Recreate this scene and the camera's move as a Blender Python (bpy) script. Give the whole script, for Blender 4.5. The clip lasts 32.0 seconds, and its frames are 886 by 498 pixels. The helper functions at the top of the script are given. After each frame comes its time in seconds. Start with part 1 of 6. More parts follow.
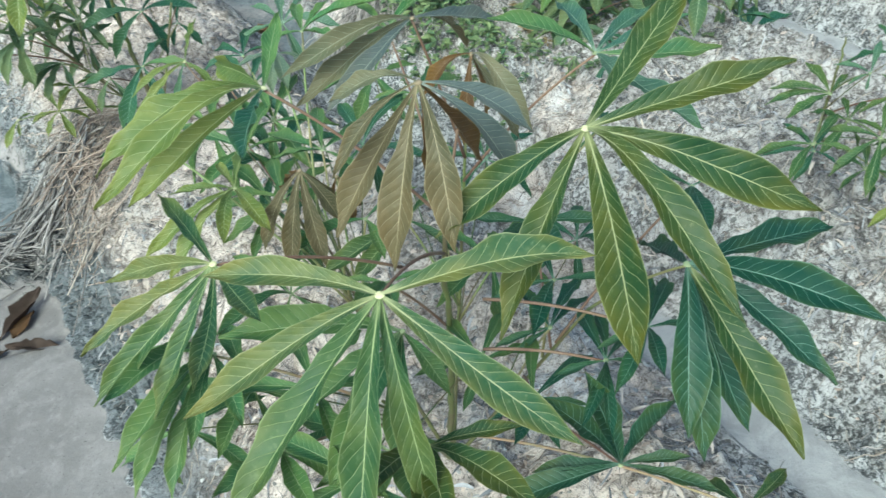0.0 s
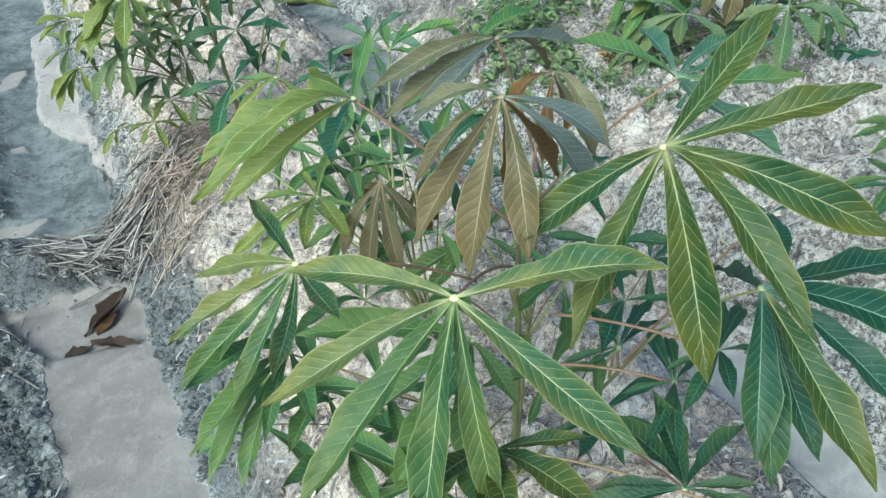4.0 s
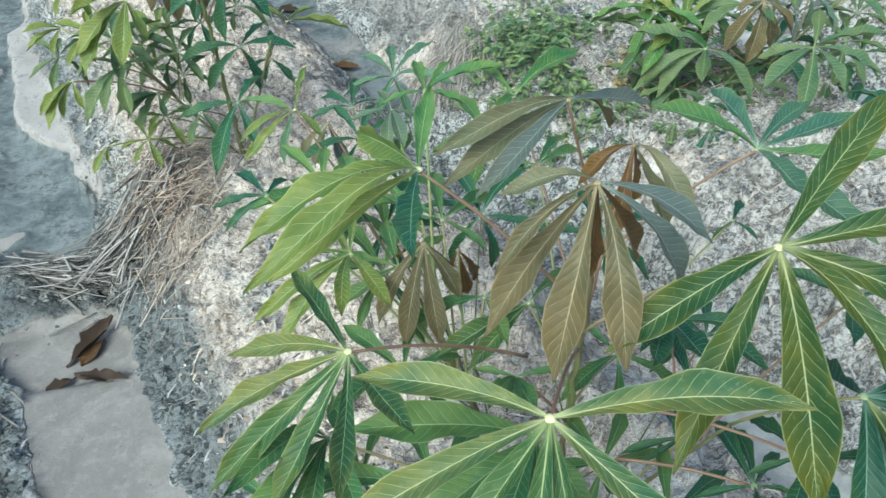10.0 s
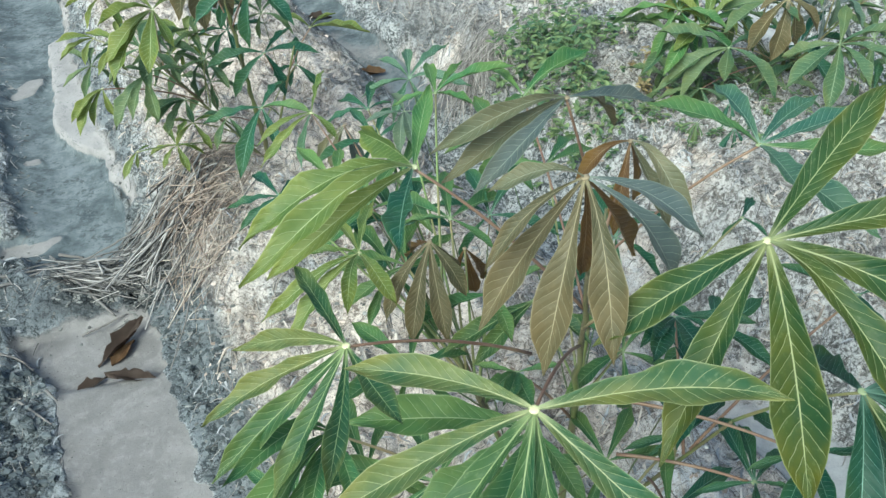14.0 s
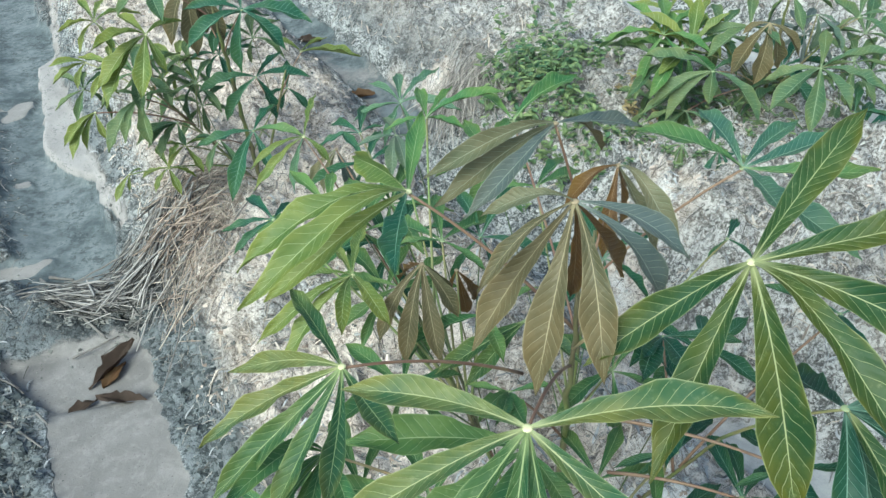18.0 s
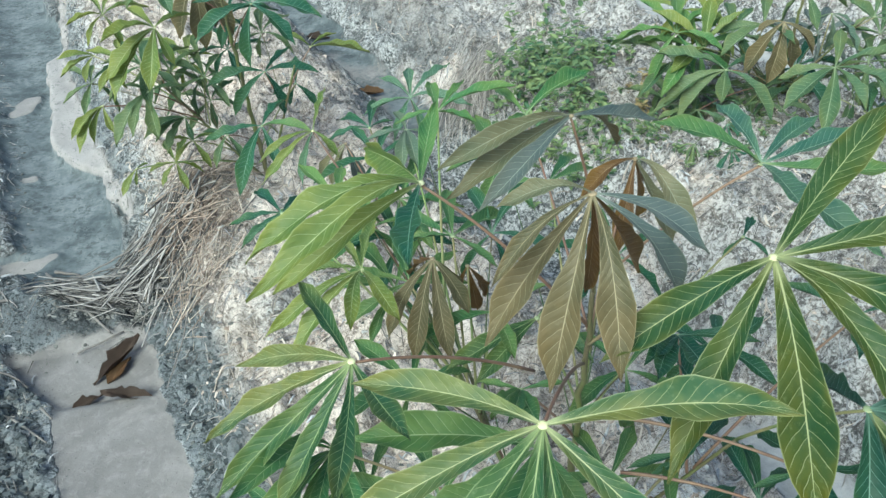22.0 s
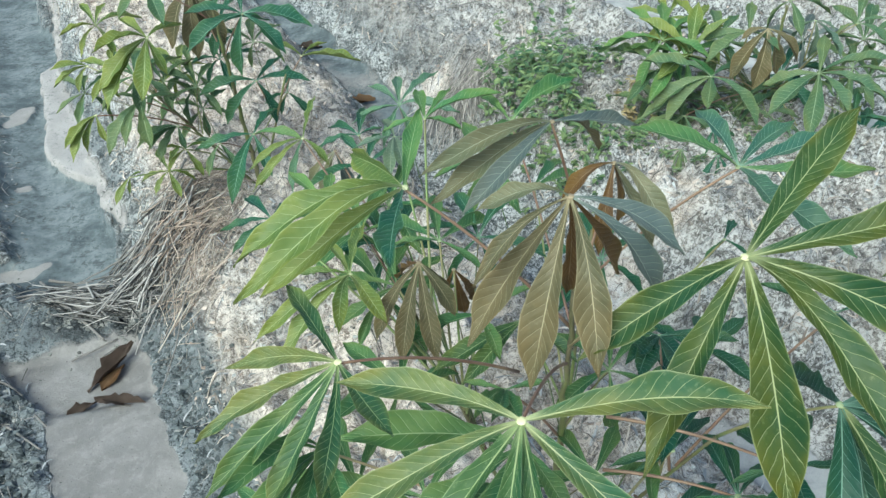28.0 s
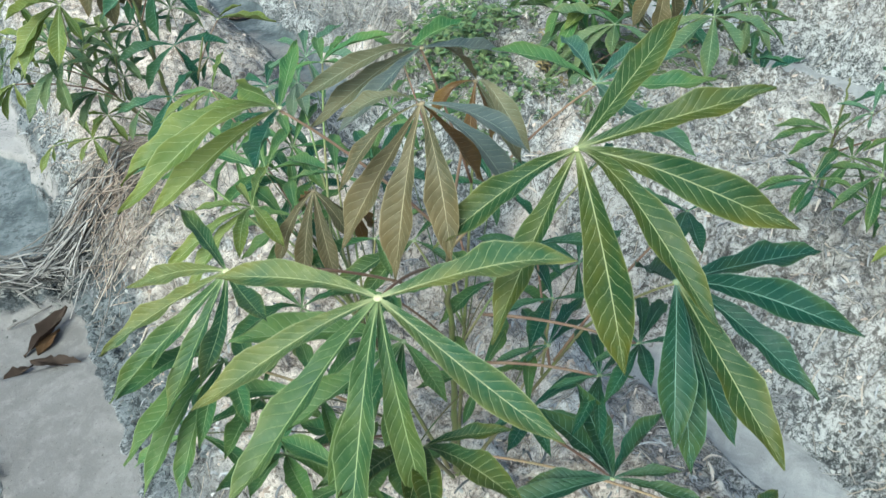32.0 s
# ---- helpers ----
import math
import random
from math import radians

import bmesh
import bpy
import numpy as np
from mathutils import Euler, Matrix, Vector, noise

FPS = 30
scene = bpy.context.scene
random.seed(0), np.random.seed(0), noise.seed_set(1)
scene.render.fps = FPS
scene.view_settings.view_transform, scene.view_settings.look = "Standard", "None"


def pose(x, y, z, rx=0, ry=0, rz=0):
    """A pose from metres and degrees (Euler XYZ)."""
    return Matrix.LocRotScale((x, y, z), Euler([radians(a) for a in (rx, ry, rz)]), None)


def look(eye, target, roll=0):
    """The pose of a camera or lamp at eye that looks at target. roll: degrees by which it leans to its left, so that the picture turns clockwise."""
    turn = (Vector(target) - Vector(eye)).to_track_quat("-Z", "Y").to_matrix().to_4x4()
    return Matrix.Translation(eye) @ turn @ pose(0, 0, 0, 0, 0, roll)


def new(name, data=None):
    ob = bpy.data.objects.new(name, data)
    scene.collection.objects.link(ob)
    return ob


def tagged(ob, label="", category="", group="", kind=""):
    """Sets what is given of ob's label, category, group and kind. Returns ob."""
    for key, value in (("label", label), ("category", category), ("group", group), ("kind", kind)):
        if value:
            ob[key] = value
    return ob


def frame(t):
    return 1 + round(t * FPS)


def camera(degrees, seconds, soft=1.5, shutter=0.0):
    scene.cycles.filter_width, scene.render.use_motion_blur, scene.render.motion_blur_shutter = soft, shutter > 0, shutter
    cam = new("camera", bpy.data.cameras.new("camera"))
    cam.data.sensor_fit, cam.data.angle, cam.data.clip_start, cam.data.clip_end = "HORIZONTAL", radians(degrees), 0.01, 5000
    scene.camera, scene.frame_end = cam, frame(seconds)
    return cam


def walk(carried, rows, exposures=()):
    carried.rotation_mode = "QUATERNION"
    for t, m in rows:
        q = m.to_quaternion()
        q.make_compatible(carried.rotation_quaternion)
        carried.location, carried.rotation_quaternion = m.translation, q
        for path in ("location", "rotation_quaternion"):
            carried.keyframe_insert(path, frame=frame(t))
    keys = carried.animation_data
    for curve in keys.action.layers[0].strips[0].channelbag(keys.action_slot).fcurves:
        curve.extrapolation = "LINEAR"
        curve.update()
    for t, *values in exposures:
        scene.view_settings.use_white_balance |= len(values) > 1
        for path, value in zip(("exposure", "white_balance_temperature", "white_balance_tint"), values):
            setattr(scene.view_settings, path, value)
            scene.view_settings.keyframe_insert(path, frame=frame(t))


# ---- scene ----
import itertools

cam = camera(57.2, 32.0, soft=1.4, shutter=0.5)
PATH = [
    (0, (0.0577, -0.0832, 1.3840), (0.2145, 1.3713, 0.0201), -9.27),
    (0.5, (0.0565, -0.0976, 1.3828), (0.1377, 1.3784, 0.0355), -10.81),
    (1, (0.0519, -0.1060, 1.3748), (0.1137, 1.3726, 0.0295), -10.67),
    (1.5, (0.0568, -0.1226, 1.3928), (0.1056, 1.3699, 0.0624), -11.06),
    (2, (0.0528, -0.1181, 1.3951), (0.0902, 1.3922, 0.0847), -11.41),
    (2.5, (0.0593, -0.1127, 1.3960), (0.0819, 1.4035, 0.0919), -11.60),
    (3, (0.0593, -0.1094, 1.3872), (0.0743, 1.4078, 0.0843), -11.55),
    (3.5, (0.0447, -0.1178, 1.3853), (0.0579, 1.4033, 0.0868), -10.39),
    (5.5, (0.0446, -0.0876, 1.3838), (0.0438, 1.4608, 0.1179), -10.21),
    (6, (0.0385, -0.0855, 1.3834), (0.0314, 1.4598, 0.1137), -10.08),
    (6.5, (0.0302, -0.0837, 1.3826), (0.0191, 1.4590, 0.1099), -10.16),
    (7, (0.0228, -0.0704, 1.3779), (0.0048, 1.4642, 0.0954), -10.00),
    (7.5, (0.0285, -0.0799, 1.3895), (0.0042, 1.4502, 0.1018), -10.22),
    (8, (0.0281, -0.0856, 1.3851), (-0.0081, 1.4460, 0.0995), -10.39),
    (8.5, (0.0346, -0.0889, 1.3826), (-0.0052, 1.4425, 0.0968), -9.99),
    (9, (0.0216, -0.0658, 1.3878), (-0.0247, 1.4673, 0.1043), -9.22),
    (9.5, (-0.0192, 0.0072, 1.4040), (-0.0548, 1.5422, 0.1223), -9.05),
    (10, (-0.0468, 0.0314, 1.4062), (0.0444, 1.5476, 0.1051), -6.36),
    (10.5, (-0.0350, 0.0475, 1.4064), (0.0780, 1.5600, 0.1027), -5.82),
    (11, (-0.0213, 0.0850, 1.4211), (0.0325, 1.6006, 0.1172), -7.15),
    (11.5, (-0.0177, 0.0561, 1.4175), (-0.0076, 1.5784, 0.1204), -8.23),
    (12, (-0.0096, 0.0287, 1.4010), (0.0000, 1.5495, 0.1021), -8.41),
    (12.5, (-0.0039, 0.0108, 1.4107), (-0.0015, 1.5343, 0.1149), -8.59),
    (13, (0.0000, 0.0000, 1.4144), (0.0000, 1.5302, 0.1266), -8.71),
    (13.5, (-0.0086, 0.0025, 1.4079), (-0.0087, 1.5369, 0.1250), -8.81),
    (14, (-0.0040, 0.0092, 1.4038), (-0.0063, 1.5446, 0.1221), -8.88),
    (14.5, (0.0045, 0.0115, 1.4074), (0.0043, 1.5481, 0.1272), -8.83),
    (16.5, (-0.0036, -0.0038, 1.4173), (0.0295, 1.5481, 0.1562), -8.23),
    (17, (-0.0032, -0.0090, 1.4180), (0.0330, 1.5525, 0.1688), -8.16),
    (17.5, (-0.0076, -0.0071, 1.4156), (0.0288, 1.5555, 0.1677), -8.19),
    (18, (-0.0091, -0.0038, 1.4193), (0.0249, 1.5590, 0.1717), -8.28),
    (18.5, (-0.0014, -0.0003, 1.4179), (0.0308, 1.5634, 0.1713), -8.32),
    (19, (0.0027, -0.0036, 1.4164), (0.0339, 1.5609, 0.1709), -8.35),
    (19.5, (-0.0033, -0.0052, 1.4180), (0.0275, 1.5593, 0.1724), -8.45),
    (20, (-0.0155, -0.0024, 1.4093), (0.0103, 1.5638, 0.1657), -7.93),
    (20.5, (-0.0149, 0.0039, 1.4074), (0.0095, 1.5708, 0.1647), -7.87),
    (21, (-0.0183, 0.0114, 1.4030), (0.0055, 1.5784, 0.1605), -7.92),
    (21.5, (-0.0203, 0.0096, 1.4060), (0.0012, 1.5752, 0.1616), -8.01),
    (22, (-0.0179, 0.0062, 1.4023), (0.0038, 1.5720, 0.1581), -8.01),
    (22.5, (-0.0148, 0.0012, 1.4029), (0.0059, 1.5671, 0.1589), -8.09),
    (23, (-0.0089, -0.0013, 1.4057), (0.0104, 1.5651, 0.1623), -8.16),
    (23.5, (-0.0082, -0.0035, 1.4046), (0.0150, 1.5626, 0.1610), -8.12),
    (24, (-0.0116, -0.0035, 1.4075), (0.0106, 1.5636, 0.1651), -8.12),
    (24.5, (-0.0020, -0.0077, 1.4145), (0.0199, 1.5594, 0.1720), -8.18),
    (25, (-0.0013, -0.0053, 1.4118), (0.0229, 1.5628, 0.1707), -8.17),
    (25.5, (0.0006, -0.0052, 1.4116), (0.0271, 1.5654, 0.1736), -8.15),
    (27.5, (-0.0055, -0.0099, 1.4094), (0.0305, 1.5661, 0.1785), -8.05),
    (28, (-0.0058, -0.0154, 1.4099), (0.0287, 1.5613, 0.1799), -8.11),
    (28.5, (-0.0063, -0.0113, 1.4134), (0.0269, 1.5680, 0.1867), -8.16),
    (29, (0.0022, -0.0024, 1.4095), (0.0459, 1.5762, 0.1822), -8.00),
    (29.5, (0.0097, -0.0010, 1.3992), (0.0739, 1.5748, 0.1692), -7.52),
    (30, (0.0143, -0.0161, 1.3971), (0.1017, 1.5491, 0.1551), -8.06),
    (30.5, (0.0252, -0.0262, 1.4063), (0.1411, 1.5290, 0.1541), -8.44),
    (31, (0.0567, -0.0547, 1.3994), (0.1747, 1.4998, 0.1467), -8.67),
    (31.5, (0.0817, -0.1006, 1.3961), (0.2012, 1.4388, 0.1248), -9.09),
    (32, (0.0737, -0.1465, 1.3890), (0.1949, 1.3865, 0.1102), -9.00),
]
walk(cam, [(t, look(eye, target, roll)) for t, eye, target, roll in PATH], exposures=[(0, 0.44, 5680, -8), (32, 0.44, 5680, -8)])

# ---- light: bright hazy sky, soft warm sun from behind the camera, on the furrow side ----
world = bpy.data.worlds.new("sky")
scene.world = world
world.use_nodes = True
wn = world.node_tree.nodes
sky = wn.new("ShaderNodeTexSky")
sky.sky_type = "NISHITA"
sky.sun_disc = False
SUN_EL, SUN_AZ = radians(50), radians(-146)
sky.sun_elevation, sky.sun_rotation = SUN_EL, SUN_AZ
sky.air_density, sky.dust_density, sky.ozone_density = 1.0, 4.0, 1.0
world.node_tree.links.new(sky.outputs[0], wn["Background"].inputs[0])
wn["Background"].inputs[1].default_value = 0.145
sun = new("sun", bpy.data.lights.new("sun", "SUN"))
sun.data.energy, sun.data.angle, sun.data.color = 2.7, radians(38), (1.0, 0.93, 0.80)
sun.matrix_world = look((math.sin(SUN_AZ) * math.cos(SUN_EL) * 20, math.cos(SUN_AZ) * math.cos(SUN_EL) * 20, math.sin(SUN_EL) * 20), (0, 0, 0))


# ---- materials ----
class Nodes:
    """Short calls to wire one material."""

    def __init__(self, name):
        self.mat = bpy.data.materials.new(name)
        self.mat.use_nodes = True
        self.t = self.mat.node_tree
        self.bsdf = self.t.nodes["Principled BSDF"]
        self.out = self.t.nodes["Material Output"]

    def put(self, kind, **fields):
        node = self.t.nodes.new(kind)
        for key, value in fields.items():
            setattr(node, key, value)
        return node

    def link(self, a, b):
        self.t.links.new(a, b)

    def feed(self, socket, value):
        if hasattr(value, "is_linked"):
            self.link(value, socket)
        else:
            socket.default_value = value

    def math(self, op, a, b=0.0, c=0.0):
        node = self.put("ShaderNodeMath", operation=op)
        for socket, value in zip(node.inputs, (a, b, c)):
            self.feed(socket, value)
        return node.outputs[0]

    def mix(self, fac, a, b, blend="MIX"):
        node = self.put("ShaderNodeMix", data_type="RGBA", blend_type=blend)
        self.feed(node.inputs[0], fac)
        self.feed(node.inputs[6], a if hasattr(a, "is_linked") else (*a, 1))
        self.feed(node.inputs[7], b if hasattr(b, "is_linked") else (*b, 1))
        return node.outputs[2]

    def noise(self, scale, detail=4, rough=0.6, coords=None, warp=0.0):
        node = self.put("ShaderNodeTexNoise")
        node.inputs["Scale"].default_value, node.inputs["Detail"].default_value = scale, detail
        node.inputs["Roughness"].default_value, node.inputs["Distortion"].default_value = rough, warp
        if coords is not None:
            self.link(coords, node.inputs["Vector"])
        return node.outputs[0]

    def ramp(self, value, low, high):
        node = self.put("ShaderNodeMapRange", interpolation_type="SMOOTHSTEP")
        self.feed(node.inputs[0], value)
        node.inputs[1].default_value, node.inputs[2].default_value = low, high
        return node.outputs[0]

    def bump(self, height, strength, distance):
        node = self.put("ShaderNodeBump")
        node.inputs["Strength"].default_value, node.inputs["Distance"].default_value = strength, distance
        self.link(height, node.inputs["Height"])
        self.link(node.outputs[0], self.bsdf.inputs["Normal"])

    def set(self, colour, rough=0.6, spec=0.4):
        self.feed(self.bsdf.inputs["Base Color"], colour if hasattr(colour, "is_linked") else (*colour, 1))
        self.feed(self.bsdf.inputs["Roughness"], rough)
        self.bsdf.inputs["Specular IOR Level"].default_value = spec
        return self.mat


def leaf_material(name, low, high, vein, edge, rough=0.50, spec=0.36):
    """A palmate leaf's lobe: pale thin midrib, slanting side veins, blotches, a yellower margin and a waxy bloom."""
    n = Nodes(name)
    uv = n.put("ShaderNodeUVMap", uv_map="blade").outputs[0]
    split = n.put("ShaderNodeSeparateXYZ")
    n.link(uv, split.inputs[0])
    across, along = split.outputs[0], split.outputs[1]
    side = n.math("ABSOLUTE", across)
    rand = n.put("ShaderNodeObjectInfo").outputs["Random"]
    obj = n.put("ShaderNodeTexCoord").outputs["Object"]
    patch = n.noise(22, 3, 0.6, obj)
    blotch = n.noise(70, 3, 0.6, obj)
    fine = n.noise(420, 3, 0.65, obj)
    # one half of each lobe is tinted lighter, for light on the fold
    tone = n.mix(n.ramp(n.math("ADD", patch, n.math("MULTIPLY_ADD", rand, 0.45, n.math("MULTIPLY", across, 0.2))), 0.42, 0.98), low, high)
    tone = n.mix(n.math("MULTIPLY", n.ramp(blotch, 0.4, 0.75), 0.35), tone, high)
    sallow = n.noise(9, 2, 0.5, n.put("ShaderNodeNewGeometry").outputs["Position"])
    # the same half also turns yellower, as a sunlit side would
    tone = n.mix(n.math("MULTIPLY", n.ramp(n.math("ADD", n.math("ADD", sallow, n.math("MULTIPLY", along, 0.12)), n.math("MULTIPLY", across, 0.07)), 0.52, 0.72), 0.42), tone, edge)
    tone = n.mix(n.math("MULTIPLY", n.ramp(n.noise(150, 4, 0.7, obj), 0.55, 0.75), 0.22), tone, vein)
    tone = n.mix(n.math("MULTIPLY", n.ramp(n.noise(45, 3, 0.6, obj, 0.8), 0.56, 0.44), 0.22), tone, low)
    margin = n.ramp(n.math("ADD", n.math("MULTIPLY", n.math("ADD", side, along), 0.5), n.math("MULTIPLY", patch, 0.7)), 0.92, 1.3)
    tone = n.mix(n.math("MULTIPLY", margin, 0.55), tone, edge)
    # side veins sweep from the midrib towards the tip, a little unevenly
    wander = n.math("MULTIPLY", n.math("SUBTRACT", n.noise(35, 2, 0.5, obj), 0.5), 0.7)
    run = n.math("ADD", n.math("SUBTRACT", n.math("MULTIPLY", along, 15.5), n.math("MULTIPLY", side, 1.9)), wander)
    near = n.math("ABSOLUTE", n.math("SUBTRACT", n.math("FRACT", n.math("ADD", run, n.math("MULTIPLY", n.math("SIGN", across), 0.22))), 0.5))
    side_vein = n.math("MULTIPLY", n.math("SUBTRACT", 1.0, n.ramp(near, 0.0, 0.052)), n.math("SUBTRACT", 1.0, n.ramp(side, 0.7, 1.0)))
    web = n.math("MULTIPLY", n.ramp(near, 0.1, 0.5), 0.25)
    width = n.math("ADD", n.math("MULTIPLY_ADD", n.math("SUBTRACT", 1.0, along), 0.05, 0.016), n.math("MULTIPLY", n.math("SUBTRACT", 1.0, n.ramp(along, 0.0, 0.3)), 0.16))
    mid = n.math("SUBTRACT", 1.0, n.ramp(n.math("DIVIDE", side, width), 0.5, 1.0))
    base = n.math("SUBTRACT", 1.0, n.ramp(along, 0.0, 0.13))
    pale = n.math("MAXIMUM", n.math("MULTIPLY", mid, 0.85), n.math("MULTIPLY", side_vein, 0.7))
    pale = n.math("MAXIMUM", pale, n.math("MULTIPLY", base, 0.8))
    pale = n.math("MAXIMUM", pale, n.math("MULTIPLY", n.ramp(side, 0.93, 0.99), 0.42))
    colour = n.mix(pale, tone, vein)
    relief = n.math("SUBTRACT", n.math("MULTIPLY_ADD", fine, 0.2, web), n.math("MULTIPLY", pale, 0.8))
    n.bump(relief, 0.6, 0.0018)
    n.set(colour, n.math("MULTIPLY_ADD", blotch, 0.22, rough - 0.11), spec)
    # the blade lets some light through
    glow = n.put("ShaderNodeBsdfTranslucent")
    n.link(n.mix(0.4, colour, edge), glow.inputs[0])
    both = n.put("ShaderNodeMixShader")
    both.inputs[0].default_value = 0.27
    n.link(n.bsdf.outputs[0], both.inputs[1])
    n.link(glow.outputs[0], both.inputs[2])
    n.link(both.outputs[0], n.out.inputs[0])
    return n.mat


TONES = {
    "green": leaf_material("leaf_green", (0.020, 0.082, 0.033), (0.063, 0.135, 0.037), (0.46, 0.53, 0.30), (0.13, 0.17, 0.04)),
    # sunny: from the green of a shaded blade half to a sunlit yellow
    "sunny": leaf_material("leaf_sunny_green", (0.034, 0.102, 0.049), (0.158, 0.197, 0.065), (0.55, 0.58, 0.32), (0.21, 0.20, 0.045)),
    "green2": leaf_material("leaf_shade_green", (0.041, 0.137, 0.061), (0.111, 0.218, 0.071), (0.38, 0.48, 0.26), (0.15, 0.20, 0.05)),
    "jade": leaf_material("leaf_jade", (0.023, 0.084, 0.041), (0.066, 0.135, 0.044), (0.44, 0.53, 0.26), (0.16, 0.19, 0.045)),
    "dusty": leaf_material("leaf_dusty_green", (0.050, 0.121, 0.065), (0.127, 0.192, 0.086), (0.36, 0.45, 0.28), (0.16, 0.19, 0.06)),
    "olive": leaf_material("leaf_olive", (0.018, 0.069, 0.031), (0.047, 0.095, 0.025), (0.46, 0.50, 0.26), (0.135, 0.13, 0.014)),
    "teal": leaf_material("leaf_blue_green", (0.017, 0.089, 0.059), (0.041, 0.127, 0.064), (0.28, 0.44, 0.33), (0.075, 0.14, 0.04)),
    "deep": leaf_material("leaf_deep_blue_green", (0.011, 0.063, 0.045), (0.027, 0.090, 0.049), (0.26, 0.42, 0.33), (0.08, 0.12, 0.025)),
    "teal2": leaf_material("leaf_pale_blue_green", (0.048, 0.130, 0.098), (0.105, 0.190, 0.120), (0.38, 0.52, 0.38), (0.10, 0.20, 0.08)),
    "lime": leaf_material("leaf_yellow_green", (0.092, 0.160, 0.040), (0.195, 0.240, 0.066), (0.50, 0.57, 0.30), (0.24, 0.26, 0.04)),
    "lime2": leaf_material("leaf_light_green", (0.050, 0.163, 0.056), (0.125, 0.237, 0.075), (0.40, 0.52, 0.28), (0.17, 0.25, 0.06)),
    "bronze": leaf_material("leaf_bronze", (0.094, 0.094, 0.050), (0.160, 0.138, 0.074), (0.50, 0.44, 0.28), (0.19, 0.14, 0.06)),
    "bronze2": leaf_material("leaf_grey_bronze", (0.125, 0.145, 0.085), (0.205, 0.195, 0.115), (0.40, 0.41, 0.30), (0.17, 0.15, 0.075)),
    # slate: the sky's blue-grey sheen on bronze lobes, put into their colour
    "slate": leaf_material("leaf_slate_sheen", (0.092, 0.128, 0.126), (0.155, 0.186, 0.180), (0.36, 0.42, 0.36), (0.14, 0.15, 0.11)),
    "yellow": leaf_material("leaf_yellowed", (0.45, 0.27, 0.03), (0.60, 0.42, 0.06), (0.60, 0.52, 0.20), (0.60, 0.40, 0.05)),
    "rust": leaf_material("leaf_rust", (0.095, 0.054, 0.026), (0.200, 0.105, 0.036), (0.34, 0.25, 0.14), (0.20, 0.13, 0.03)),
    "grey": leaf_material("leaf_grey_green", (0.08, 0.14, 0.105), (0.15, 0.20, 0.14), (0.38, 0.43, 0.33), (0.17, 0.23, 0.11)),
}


def stalk_material(name, low, high):
    n = Nodes(name)
    obj = n.put("ShaderNodeTexCoord").outputs["Object"]
    n.bump(n.noise(220, 3, 0.6, obj), 0.3, 0.001)
    return n.set(n.mix(n.ramp(n.noise(14, 3, 0.6, obj), 0.35, 0.65), low, high), 0.5)


STALKS = {
    "red": stalk_material("petiole_reddish", (0.19, 0.105, 0.080), (0.27, 0.18, 0.12)),
    "green": stalk_material("petiole_green", (0.20, 0.27, 0.10), (0.28, 0.25, 0.12)),
    # thin: stalks of the fill leaves, with the inner foliage's shade in the colour
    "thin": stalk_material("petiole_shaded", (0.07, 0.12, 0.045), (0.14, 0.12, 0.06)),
    "pale": stalk_material("petiole_peach", (0.40, 0.27, 0.17), (0.32, 0.30, 0.16)),
}
STEM = stalk_material("stem_green_brown", (0.15, 0.13, 0.075), (0.16, 0.20, 0.065))
HUB = stalk_material("leaf_hub_pale", (0.56, 0.56, 0.30), (0.70, 0.68, 0.44))
HUB_GREEN = stalk_material("leaf_hub_green", (0.30, 0.38, 0.20), (0.42, 0.48, 0.28))
HUB_BRONZE = stalk_material("leaf_hub_bronze", (0.26, 0.20, 0.12), (0.38, 0.31, 0.20))


